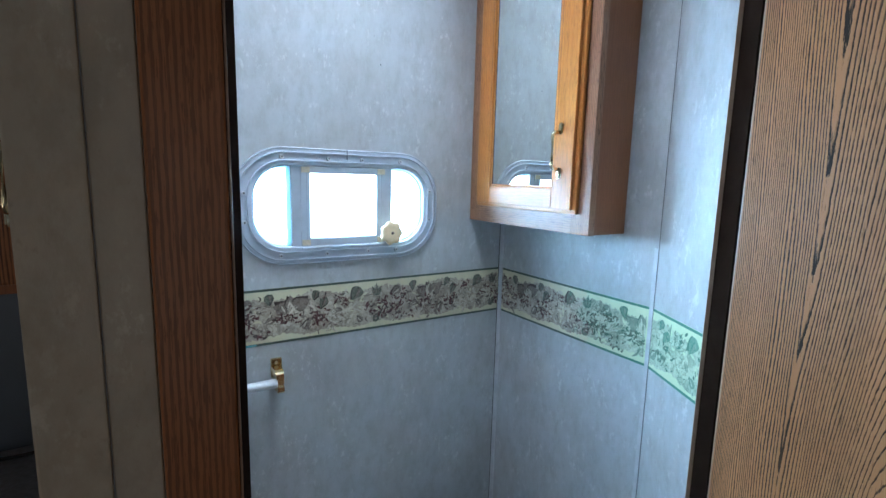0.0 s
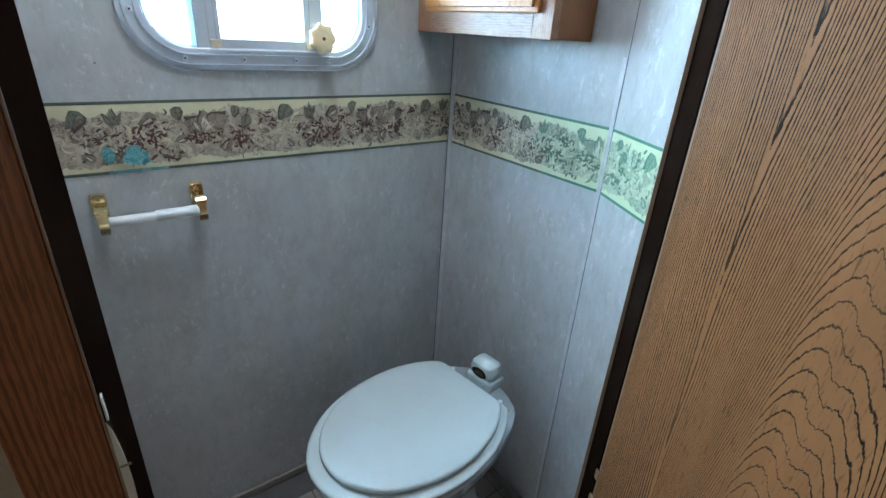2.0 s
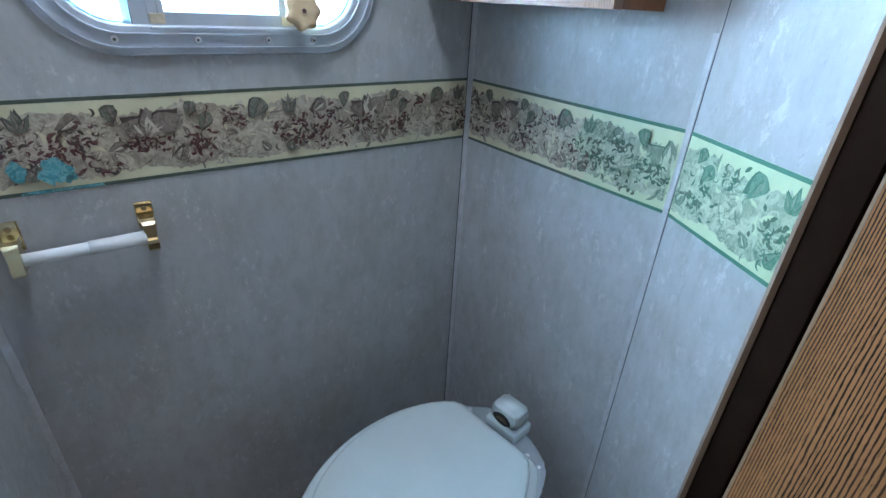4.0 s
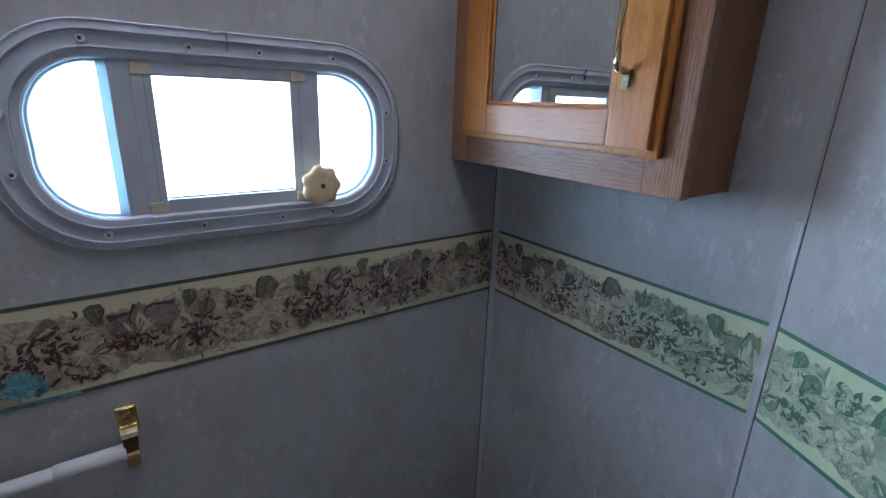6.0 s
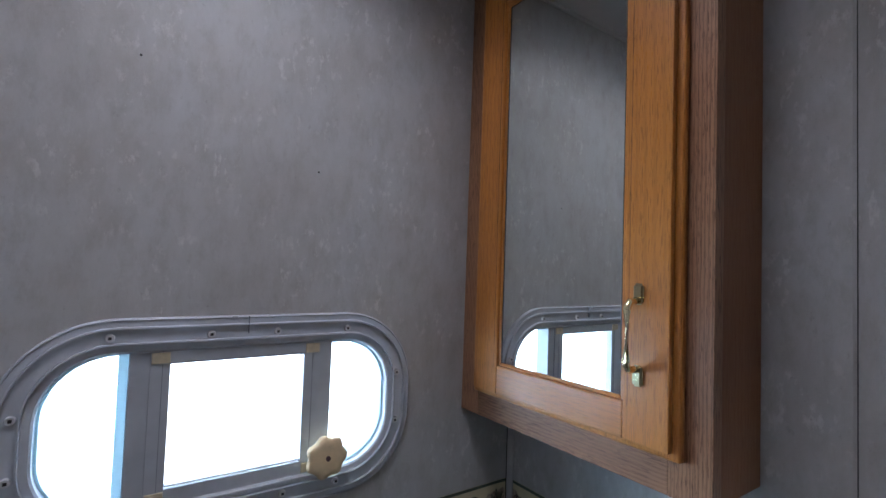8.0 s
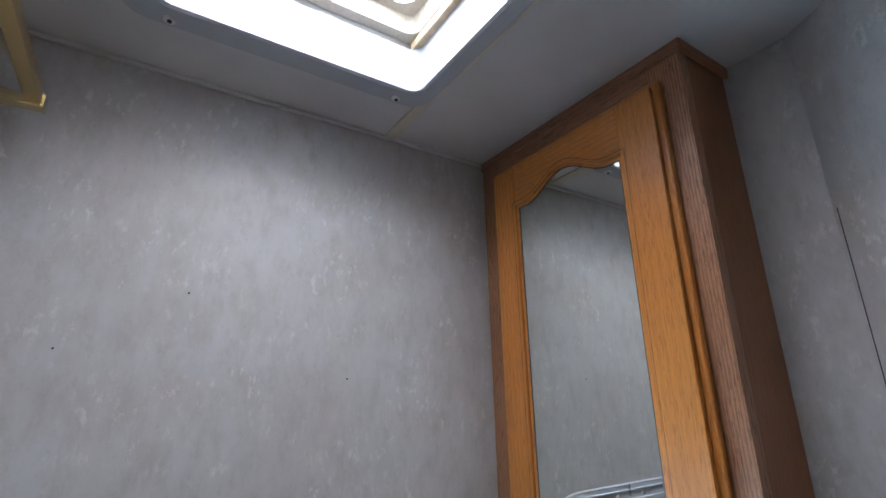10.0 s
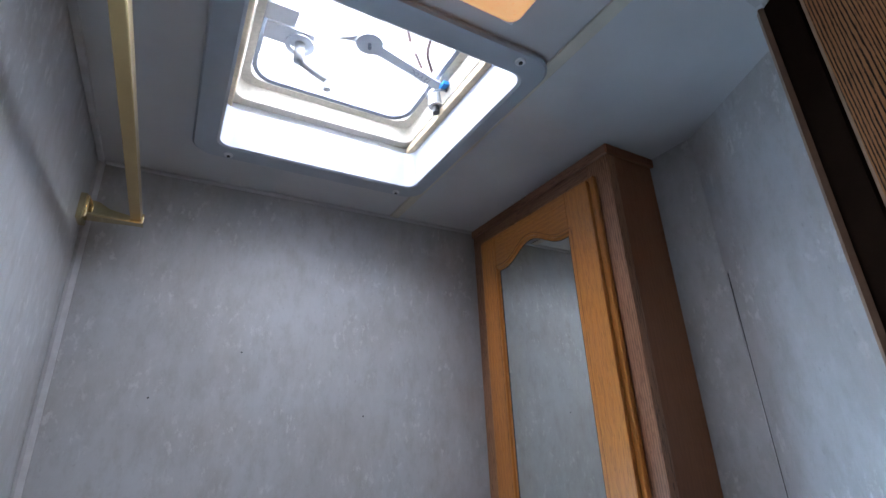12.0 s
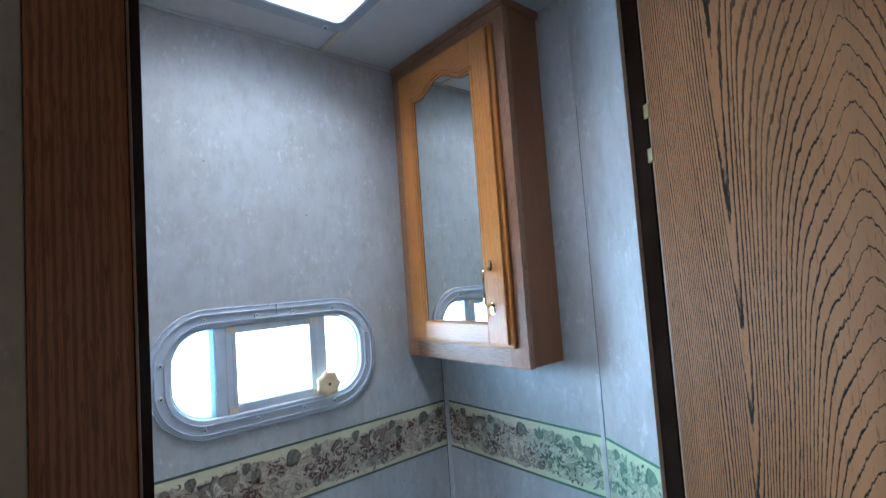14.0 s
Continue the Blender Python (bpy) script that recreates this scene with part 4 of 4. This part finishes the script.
bowl = smooth(part("bowl", loft([egg(0.0, 0.36, 0.24, 0.05), egg(0.02, 0.37, 0.25, 0.05), egg(0.05, 0.30, 0.19, 0.06), egg(0.16, 0.26, 0.17, 0.06), egg(0.24, 0.33, 0.23, 0.03), egg(0.32, 0.42, 0.33, 0.005),
                                 egg(H - 0.055, 0.45, 0.365, 0.0), egg(H - 0.048, 0.455, 0.372, 0.0), egg(H - 0.036, 0.455, 0.372, 0.0), egg(H - 0.034, 0.44, 0.36, 0.0)], cap=True), PORCELAIN, toilet, "white bowl on a pedestal"))
deck = prism([(-0.02, -0.183), (0.10, -0.172), (0.200, -0.143), (0.238, -0.122), (0.266, -0.070), (0.276, -0.02), (0.278, 0.035), (0.268, 0.066), (0.22, 0.115), (0.10, 0.165), (-0.02, 0.183)], H - 0.085, H - 0.033)
bmesh.ops.bevel(deck, geom=list(deck.edges), offset=0.009, segments=3, affect="EDGES")
smooth(part("rear_deck", deck, PORCELAIN, toilet))
def slab_of(rings_, shift):
    return loft([egg(H + z, a, w, shift) for z, a, w in rings_], cap=True)


smooth(part("seat", slab_of(((-0.0335, 0.400, 0.345), (-0.0300, 0.424, 0.364), (-0.0292, 0.442, 0.374), (-0.0265, 0.446, 0.379), (-0.0215, 0.446, 0.379), (-0.0188, 0.440, 0.373), (-0.0180, 0.425, 0.366)), -0.011), LID, toilet))
smooth(part("lid", slab_of(((-0.0179, 0.33, 0.28), (-0.0142, 0.362, 0.319), (-0.0136, 0.395, 0.337), (-0.0112, 0.399, 0.341), (-0.0035, 0.399, 0.341), (-0.0008, 0.395, 0.337), (0.0006, 0.387, 0.329), (0.0024, 0.34, 0.30), (0.0034, 0.20, 0.18), (0.0036, 0.05, 0.04)), -0.005), LID, toilet))
for y in (-0.078, 0.078):
    part("hinge", box((0.188, y - 0.020, H - 0.033), (0.206, y + 0.020, H - 0.012), 0.006, seg=3), LID, toilet)
    part("bolt_cap", rod((0.222, y * 1.06, H - 0.033), (0.222, y * 1.06, H - 0.029), 0.005, 12), STEEL, toilet)
part("hinge_slot", box((0.196, -0.120, H - 0.0335), (0.222, -0.112, H - 0.0310), 0.001), SEAM, toilet)
part("lid_crack", box((0.158, 0.083, H + 0.0008), (0.184, 0.0842, H + 0.0022)), SEAM, toilet, "thin crack in the lid's corner")
vac = box((0.219, -0.048, H - 0.034), (0.279, 0.036, H - 0.004), 0.008, seg=3)
house = smooth(part("breaker_base", vac, LID, toilet))
top = loft([[(0.223 + 0.052 * (k in (1, 2)), -0.042 + 0.070 * (k in (2, 3)), H - 0.004) for k in range(4)], [(0.223 + 0.052 * (k in (1, 2)), -0.042 + 0.070 * (k in (2, 3)), H + 0.024) for k in range(4)],
            [(0.228 + 0.042 * (k in (1, 2)), -0.036 + 0.058 * (k in (2, 3)), H + 0.040) for k in range(4)]], cap=True)
bmesh.ops.bevel(top, geom=list(top.edges), offset=0.006, segments=3, affect="EDGES")
cap_ = smooth(part("breaker_cap", top, LID, toilet, "white vacuum breaker cap"))
bm = bmesh.new()
bmesh.ops.create_cone(bm, cap_ends=True, segments=24, radius1=0.0190, radius2=0.0180, depth=0.003, matrix=Matrix.Translation((0.2232, -0.006, H + 0.011)) @ Matrix.Rotation(radians(90), 4, "Y") @ Matrix.Diagonal((0.72, 1.25, 1, 1)))
badge = part("badge", bm, BLACK, cap_, "black oval badge")
for k, w in ((0, 0.010), (1, 0.014)):
    part("lettering_bar", box((0.2212, -0.006 - w, H + 0.013 - 0.005 * k), (0.2217, -0.006 + w, H + 0.0148 - 0.005 * k)), DULL, badge, "gold lettering bar")
part("floor_flange", rod((0.02, -0.115, 0.0), (0.02, -0.115, 0.03), 0.016, 16, None, 0.012), PORCELAIN, toilet)

# ---- toilet paper holder ----
hold = thing("toilet_paper_holder", "brass toilet paper holder with an empty white roller", "paper holder")
for x in (0.1890, 0.3555):
    br = part("bracket", box((x - 0.0125, BACK - 0.005, 0.868), (x + 0.0125, BACK - 0.0004, 0.913), 0.002), BRASS, hold)
    arm = loft([[(x - w, BACK - 0.0052, z), (x + w, BACK - 0.0052, z), (x + w * 0.8, BACK - y, z - 0.002), (x - w * 0.8, BACK - y, z - 0.002)]
                for z, y, w in ((0.896, 0.030, 0.0115), (0.893, 0.037, 0.0115), (0.889, 0.041, 0.0110), (0.868, 0.043, 0.0095), (0.864, 0.044, 0.0092), (0.860, 0.047, 0.0098), (0.850, 0.047, 0.0098), (0.846, 0.044, 0.0090))], cap=True)
    part("arm", arm, BRASS, hold)
    part("rim", tube([(x - 0.0117, BACK - 0.0052, 0.893), (x - 0.0117, BACK - 0.0056, 0.911), (x + 0.0117, BACK - 0.0056, 0.911), (x + 0.0117, BACK - 0.0052, 0.893)], 0.0011, 8), BRASS, br)
    part("screw", rod((x, BACK - 0.0050, 0.902), (x, BACK - 0.0064, 0.902), 0.0040, 14), DULL, br)
smooth(part("roller", rod((0.198, BACK - 0.036, 0.866), (0.275, BACK - 0.036, 0.866), 0.0092, 20), WHITE, hold, "white plastic roller"))
smooth(part("roller", rod((0.2745, BACK - 0.036, 0.866), (0.349, BACK - 0.036, 0.866), 0.0106, 20), WHITE, hold, "white plastic roller"))

# ---- towel bar ----
rail = thing("towel_bar", "flat brass bar on brackets high on the wall", "towel bar")
for y in (1.150, 0.560):
    br = part("bracket", box((LEFT + 0.0004, y - 0.017, 1.880), (LEFT + 0.010, y + 0.017, 1.922), 0.002), BRASS, rail)
    part("bracket_arm", prism([(LEFT + 0.008, y - 0.013), (LEFT + 0.085, y - 0.008), (LEFT + 0.085, y + 0.008), (LEFT + 0.008, y + 0.013)], 1.888, 1.893, 0.001), BRASS, rail)
    part("bracket_lip", box((LEFT + 0.0835, y - 0.008, 1.888), (LEFT + 0.0865, y + 0.010, 1.905), 0.001), BRASS, rail)
    side_ = [(LEFT + 0.009, 1.8932), (LEFT + 0.009, 1.9215), (LEFT + 0.022, 1.9200), (LEFT + 0.038, 1.9100), (LEFT + 0.083, 1.9010), (LEFT + 0.083, 1.8932)]
    part("bracket_web", loft([[(x, y + 0.006 + w, z) for x, z in side_] for w in (0.0, 0.0025)], cap=True), BRASS, rail)
    part("bracket_rim", tube([(LEFT + 0.0115, y - 0.013, 1.884), (LEFT + 0.0115, y - 0.013, 1.919), (LEFT + 0.0115, y + 0.013, 1.919)], 0.0016, 8), BRASS, rail)
part("bar", box((LEFT + 0.068, 0.555, 1.8935), (LEFT + 0.0825, 1.156, 1.911), 0.0015), BRASS_BAR, rail, "flat satin brass bar")

# ---- roof vent ----
vent = thing("roof_vent", "white roof vent with a crank and bare fan motor", "roof vent")


def rr(x0, y0, x1, y1, r, z):
    return [(u, v, z) for u, v in round_rect(x0, y0, x1, y1, r, 7)]


def grown(k, r, z):
    return rr(VX0 - k, VY0 - k, VX1 + k, VY1 + k, r, z)


part("garnish", loft([rr(0.264, 0.664, 0.678, 1.090, 0.035, TOP - 0.0005), rr(0.264, 0.664, 0.678, 1.090, 0.035, TOP - 0.005), rr(0.267, 0.667, 0.675, 1.087, 0.033, TOP - 0.0075), grown(0.004, 0.022, TOP - 0.0075),
                      grown(0.0, 0.020, TOP - 0.005), grown(0.0, 0.020, TOP + 0.070), grown(0.004, 0.022, TOP + 0.070), grown(0.004, 0.022, TOP - 0.0005)], True), GARNISH, vent, "white flanged ceiling garnish")
for x0, x1 in ((VX0 - 0.004, VX0 + 0.011), (VX1 - 0.011, VX1 + 0.004)):
    part("foam_strip", box((x0, VY0 - 0.003, TOP + 0.0705), (x1, VY1 + 0.003, TOP + 0.0850), 0.003), FOAM, vent, "tan foam strip")
part("vent_base", loft([grown(0.006, 0.02, TOP + 0.0855), grown(-0.012, 0.02, TOP + 0.0855), grown(-0.016, 0.02, TOP + 0.115), grown(-0.028, 0.03, TOP + 0.118), grown(-0.028, 0.03, TOP + 0.124), grown(0.006, 0.02, TOP + 0.124)], True), CREAM, vent)
part("gasket", loft([grown(-0.0285, 0.04, TOP + 0.119), grown(-0.035, 0.036, TOP + 0.121), grown(-0.035, 0.036, TOP + 0.127), grown(-0.0285, 0.04, TOP + 0.1245)], True), GASKET, vent)
dome = part("dome", loft([grown(0.0, 0.03, TOP + 0.20), grown(0.0, 0.03, TOP + 0.225), grown(-0.03, 0.03, TOP + 0.24), grown(-0.16, 0.01, TOP + 0.245)], cap=False), DOME, vent, "white domed lid")
part("curb", loft([grown(0.008, 0.02, TOP + 0.030), grown(0.008, 0.02, TOP + 0.20), grown(0.03, 0.02, TOP + 0.20), grown(0.03, 0.02, TOP + 0.030)], True), WHITE, vent)
for x, y in ((0.320, 1.076), (0.626, 0.679), (0.320, 0.679), (0.626, 1.076)):
    s_ = part("screw", rod((x, y, TOP - 0.0072), (x, y, TOP - 0.0095), 0.0078, 18, None, 0.0062), STEEL, vent)
    part("screw_tip", rod((x, y, TOP - 0.0095), (x, y, TOP - 0.0110), 0.0028, 10), GAP, s_)
# crank
cr = smooth(part("crank_hub", rod((0.388, 0.905, TOP + 0.080), (0.388, 0.905, TOP + 0.112), 0.0075, 20), THIN, vent))
part("crank_plate", box((0.335, 0.880, TOP + 0.113), (0.405, 0.915, TOP + 0.117), 0.0015), THIN, vent)
part("crank_plate", box((0.330, 0.850, TOP + 0.1175), (0.375, 0.882, TOP + 0.124), 0.0015), THIN, vent)
part("crank_arm", tube([(0.390, 0.908, TOP + 0.084), (0.412, 0.918, TOP + 0.082), (0.440, 0.930, TOP + 0.082)], 0.0058, 10), THIN, vent)
part("crank_grip", rod((0.440, 0.930, TOP + 0.088), (0.440, 0.930, TOP + 0.064), 0.0062, 14), THIN, vent)
part("crank_washer", loft([[(0.388 + r_ * math.cos(k * 0.2618), 0.905 + r_ * math.sin(k * 0.2618), TOP + z_) for k in range(24)] for r_, z_ in ((0.014, 0.112), (0.022, 0.112), (0.022, 0.1095), (0.014, 0.1095))], True), ALU, vent)
# fan motor and its bracket
part("fan_hub", rod((0.482, 0.852, TOP + 0.108), (0.482, 0.852, TOP + 0.118), 0.021, 28), THIN, vent)
part("hub_pin", rod((0.482, 0.852, TOP + 0.100), (0.482, 0.852, TOP + 0.108), 0.003, 10), GASKET, vent)
a_, b_ = Vector((0.492, 0.857)), Vector((0.634, 0.893))
dd = (b_ - a_).normalized()
pp = Vector((-dd.y, dd.x)) * 0.009
bracket = part("motor_bracket", prism([tuple(a_ + pp), tuple(a_ - pp), tuple(b_ - pp), tuple(b_ + pp)], TOP + 0.110, TOP + 0.114), THIN, vent, "grey bracket lettered 12V DC")
fc = bpy.data.curves.new("lettering", "FONT")
fc.body, fc.size, fc.extrude, fc.align_x, fc.align_y = "12 V DC", 0.012, 0.0002, "CENTER", "CENTER"
tob = new("lettering_curve", fc)
dg = bpy.context.evaluated_depsgraph_get()
tme = bpy.data.meshes.new_from_object(tob.evaluated_get(dg))
bpy.data.objects.remove(tob)
tme.materials.append(GASKET)
let = new("lettering", tme)
let.parent = bracket
mid_ = a_ * 0.35 + b_ * 0.65
let.matrix_world = pose(mid_.x, mid_.y, TOP + 0.1094, 180, 0, 180 + math.degrees(math.atan2(dd.y, dd.x)))
part("motor", rod((0.632, 0.915, TOP + 0.088), (0.632, 0.915, TOP + 0.118), 0.013, 20), WHITE, vent)
part("motor_tip", rod((0.632, 0.915, TOP + 0.074), (0.632, 0.915, TOP + 0.088), 0.0065, 14), BLACK, vent)
part("connector", box((0.622, 0.868, TOP + 0.100), (0.634, 0.886, TOP + 0.108), 0.002), BLUE, vent, "blue wire connector")
rnd = random.Random(11)
for k in range(3):
    ph = rnd.uniform(0, 6.28)
    part("wire", tube([(0.628 + 0.020 * math.cos(ph + j * 0.5), 0.900 + (0.018 + 0.003 * k) * math.sin(ph + j * 0.5), TOP + 0.09 + 0.003 * k + 0.002 * j) for j in range(9)], 0.0011, 6), GASKET, vent)
part("wire", tube(bend([(0.52, 0.74, TOP + 0.125), (0.565, 0.80, TOP + 0.122), (0.575, 0.84, TOP + 0.120), (0.600, 0.868, TOP + 0.115)], 0.015), 0.0024, 6), COPPER, vent)
for x0, y0, x1, y1 in ((0.520, 0.800, 0.540, 0.828), (0.560, 0.850, 0.582, 0.872), (0.47, 0.765, 0.495, 0.79)):
    part("wire", tube([(x0, y0, TOP + 0.122), (x1, y1, TOP + 0.120)], 0.0024, 6), COPPER, vent)
part("fan_blade", prism([(0.430, 0.868), (0.462, 0.846), (0.468, 0.858)], TOP + 0.112, TOP + 0.114), THIN, vent)

# ---- ceiling light ----
lamp = thing("ceiling_light", "oblong ceiling light with a glowing amber lens", "ceiling light")


def slab(k, r, z):
    return rr(0.385 + k, 0.530 + k, 0.580 - k, 0.632 - k, r, z)


part("base", loft([slab(0.0, 0.014, TOP - 0.0004), slab(0.0, 0.014, TOP - 0.006), slab(0.004, 0.012, TOP - 0.008), slab(0.010, 0.01, TOP - 0.008), slab(0.010, 0.01, TOP - 0.0004)], True), WHITE, lamp, "white base plate")
smooth(part("lens", loft([slab(0.0025, 0.013, TOP - 0.0075), slab(0.0028, 0.013, TOP - 0.015), slab(0.0055, 0.012, TOP - 0.0185), slab(0.012, 0.010, TOP - 0.020), slab(0.045, 0.004, TOP - 0.0205)], cap=True), AMBER, lamp, "glowing amber lens"))
part("broken_clip", box((0.562, 0.6295, TOP - 0.012), (0.577, 0.6335, TOP - 0.0065), 0.0015), WHITE, lamp, "chipped white clip")

# ---- doorway ----
frame_ = thing("door_frame", "dark brown door frame with oak casing", "door frame", kind="structure")
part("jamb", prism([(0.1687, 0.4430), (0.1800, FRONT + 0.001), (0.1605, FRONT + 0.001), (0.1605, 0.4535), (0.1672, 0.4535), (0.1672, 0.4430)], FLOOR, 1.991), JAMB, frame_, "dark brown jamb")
part("edge_bead", box((0.1672, 0.4415, FLOOR), (0.1686, 0.4445, 1.991), 0.0005), EDGE, frame_)
part("casing", box((0.1225, 0.442, FLOOR), (0.1669, 0.4525, 1.991), 0.002), OAK_CASING, frame_, "dark oak casing")
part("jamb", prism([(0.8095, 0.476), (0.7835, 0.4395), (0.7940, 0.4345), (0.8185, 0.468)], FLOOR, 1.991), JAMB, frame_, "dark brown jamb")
part("edge_bead", prism([(0.804, 0.4785), (0.806, 0.4735), (0.8105, 0.4770), (0.8155, 0.4820), (0.812, 0.4835)], FLOOR, 1.991), EDGE, frame_)
# pale base colour carries the window's reflection on the plate
STRIKE = plain("pale_reflecting_steel", (0.74, 0.72, 0.62), 0.32, 0.35, vary=0.05, scale=40)
plate = [(0.1690 + 0.0046 * math.sin(math.pi * k / 16) ** 0.6, 0.894 + 0.104 * k / 16) for k in range(17)]
rings = [[(x, y, z) for x, z in plate] + [(0.1690, y, z) for x, z in plate[::-1][1:-1]] for y in (0.4412, 0.4396)]
strike = part("strike_plate", loft(rings, cap=True), STRIKE, frame_, "plated strike plate, coloured pale for the reflected window")
for z in (0.927, 0.961):
    part("screw", box((0.1694, 0.4389, z - 0.0008), (0.1754, 0.4395, z + 0.0008)), DULL, strike)
part("strike_lip", box((0.1694, 0.4420, 0.997), (0.1708, 0.4475, 1.015), 0.0006), STRIKE, strike)

structure("end_strip", box((0.0600, 0.4475, FLOOR), (0.0950, 0.4545, TOP - 0.001), 0.0015), PAPER_HALL, "wallpaper-covered end strip of the partition, tinted for the hall's warm light", "trim")
structure("end_strip_inner", box((0.0958, 0.4495, FLOOR), (0.1220, 0.4535, TOP - 0.001), 0.001), PAPER_HALL, "wallpaper-covered end strip beside the casing, tinted for the hall's warm light", "trim")

DOOR_A = 30
leafm = pose(0.780, 0.434, 0, 0, 0, -90 - DOOR_A)
door1 = thing("door_1", "oak-print interior door standing open", "door", kind="structure", m=leafm)
part("leaf", box((0.0, 0.0005, FLOOR + 0.012), (0.60, 0.030, 1.985), 0.0015), OAK_DOOR, door1, "oak-print door leaf with bold cathedral grain")
part("leaf_edge", box((-0.0035, 0.001, FLOOR + 0.012), (-0.0002, 0.0295, 1.985), 0.0008), EDGE, door1)
for z in (1.635, 1.572, 0.55, 0.49):
    part("hinge", box((-0.009, -0.0014, z - 0.010), (0.0015, 0.0004, z + 0.010), 0.002), DULL, door1, "small dull brass hinge leaf")

# ---- the hall beside the partition ----
ucab = thing("wall_cabinet", "dark-stained wooden wall cabinet with brass handles", "cabinet")
part("body", box((-0.60, 0.93, 1.165), (0.03, BACK - 0.001, TOP - 0.001), 0.002), OAK_SIDE, ucab)
dr = part("cabinet_door", box((-0.30, 0.912, 1.18), (0.024, 0.929, 1.98), 0.004), OAK_CASING, ucab)
pull(dr, -0.024, 0.912, 1.275, 1.360, (0, -1, 0))
van = thing("vanity_cabinet", "dark wooden vanity cabinet under a grey counter", "cabinet")
part("body", box((-0.60, 0.72, FLOOR), (0.061, BACK - 0.001, 0.795), 0.002), OAK_SIDE, van)
part("cabinet_door", box((-0.30, 0.702, 0.06), (0.05, 0.719, 0.77), 0.004), OAK_CASING, van)
ct = tagged(part("countertop", box((-0.62, 0.69, 0.796), (0.0612, BACK - 0.001, 0.826), 0.006), COUNTER), "grey speckled counter against a slate-blue wall", "countertop")
tagged(part("power_cable", tube(bend([(-0.20, BACK - 0.02, 0.831), (-0.10, BACK - 0.05, 0.831), (-0.03, BACK - 0.04, 0.831), (0.055, BACK - 0.06, 0.831)], 0.03), 0.003, 8), BLACK), "thin black cable lying on the counter", "cable")

# ---- floor tiles ----
S = 0.152
tile = mesh_of("tile", box((0.002, 0.002, -0.004), (S - 0.002, S - 0.002, 0.0), 0.0008, seg=1), TILE)
for i in range(-3, 7):
    for j in range(-4, 8):
        x, y = 0.06 + i * S, 0.05 + j * S
        if y + S > BACK or x > 1.0:
            continue
        t_ = new("tile", tile)
        t_.location = (x, y, FLOOR)
        t_.parent = floor
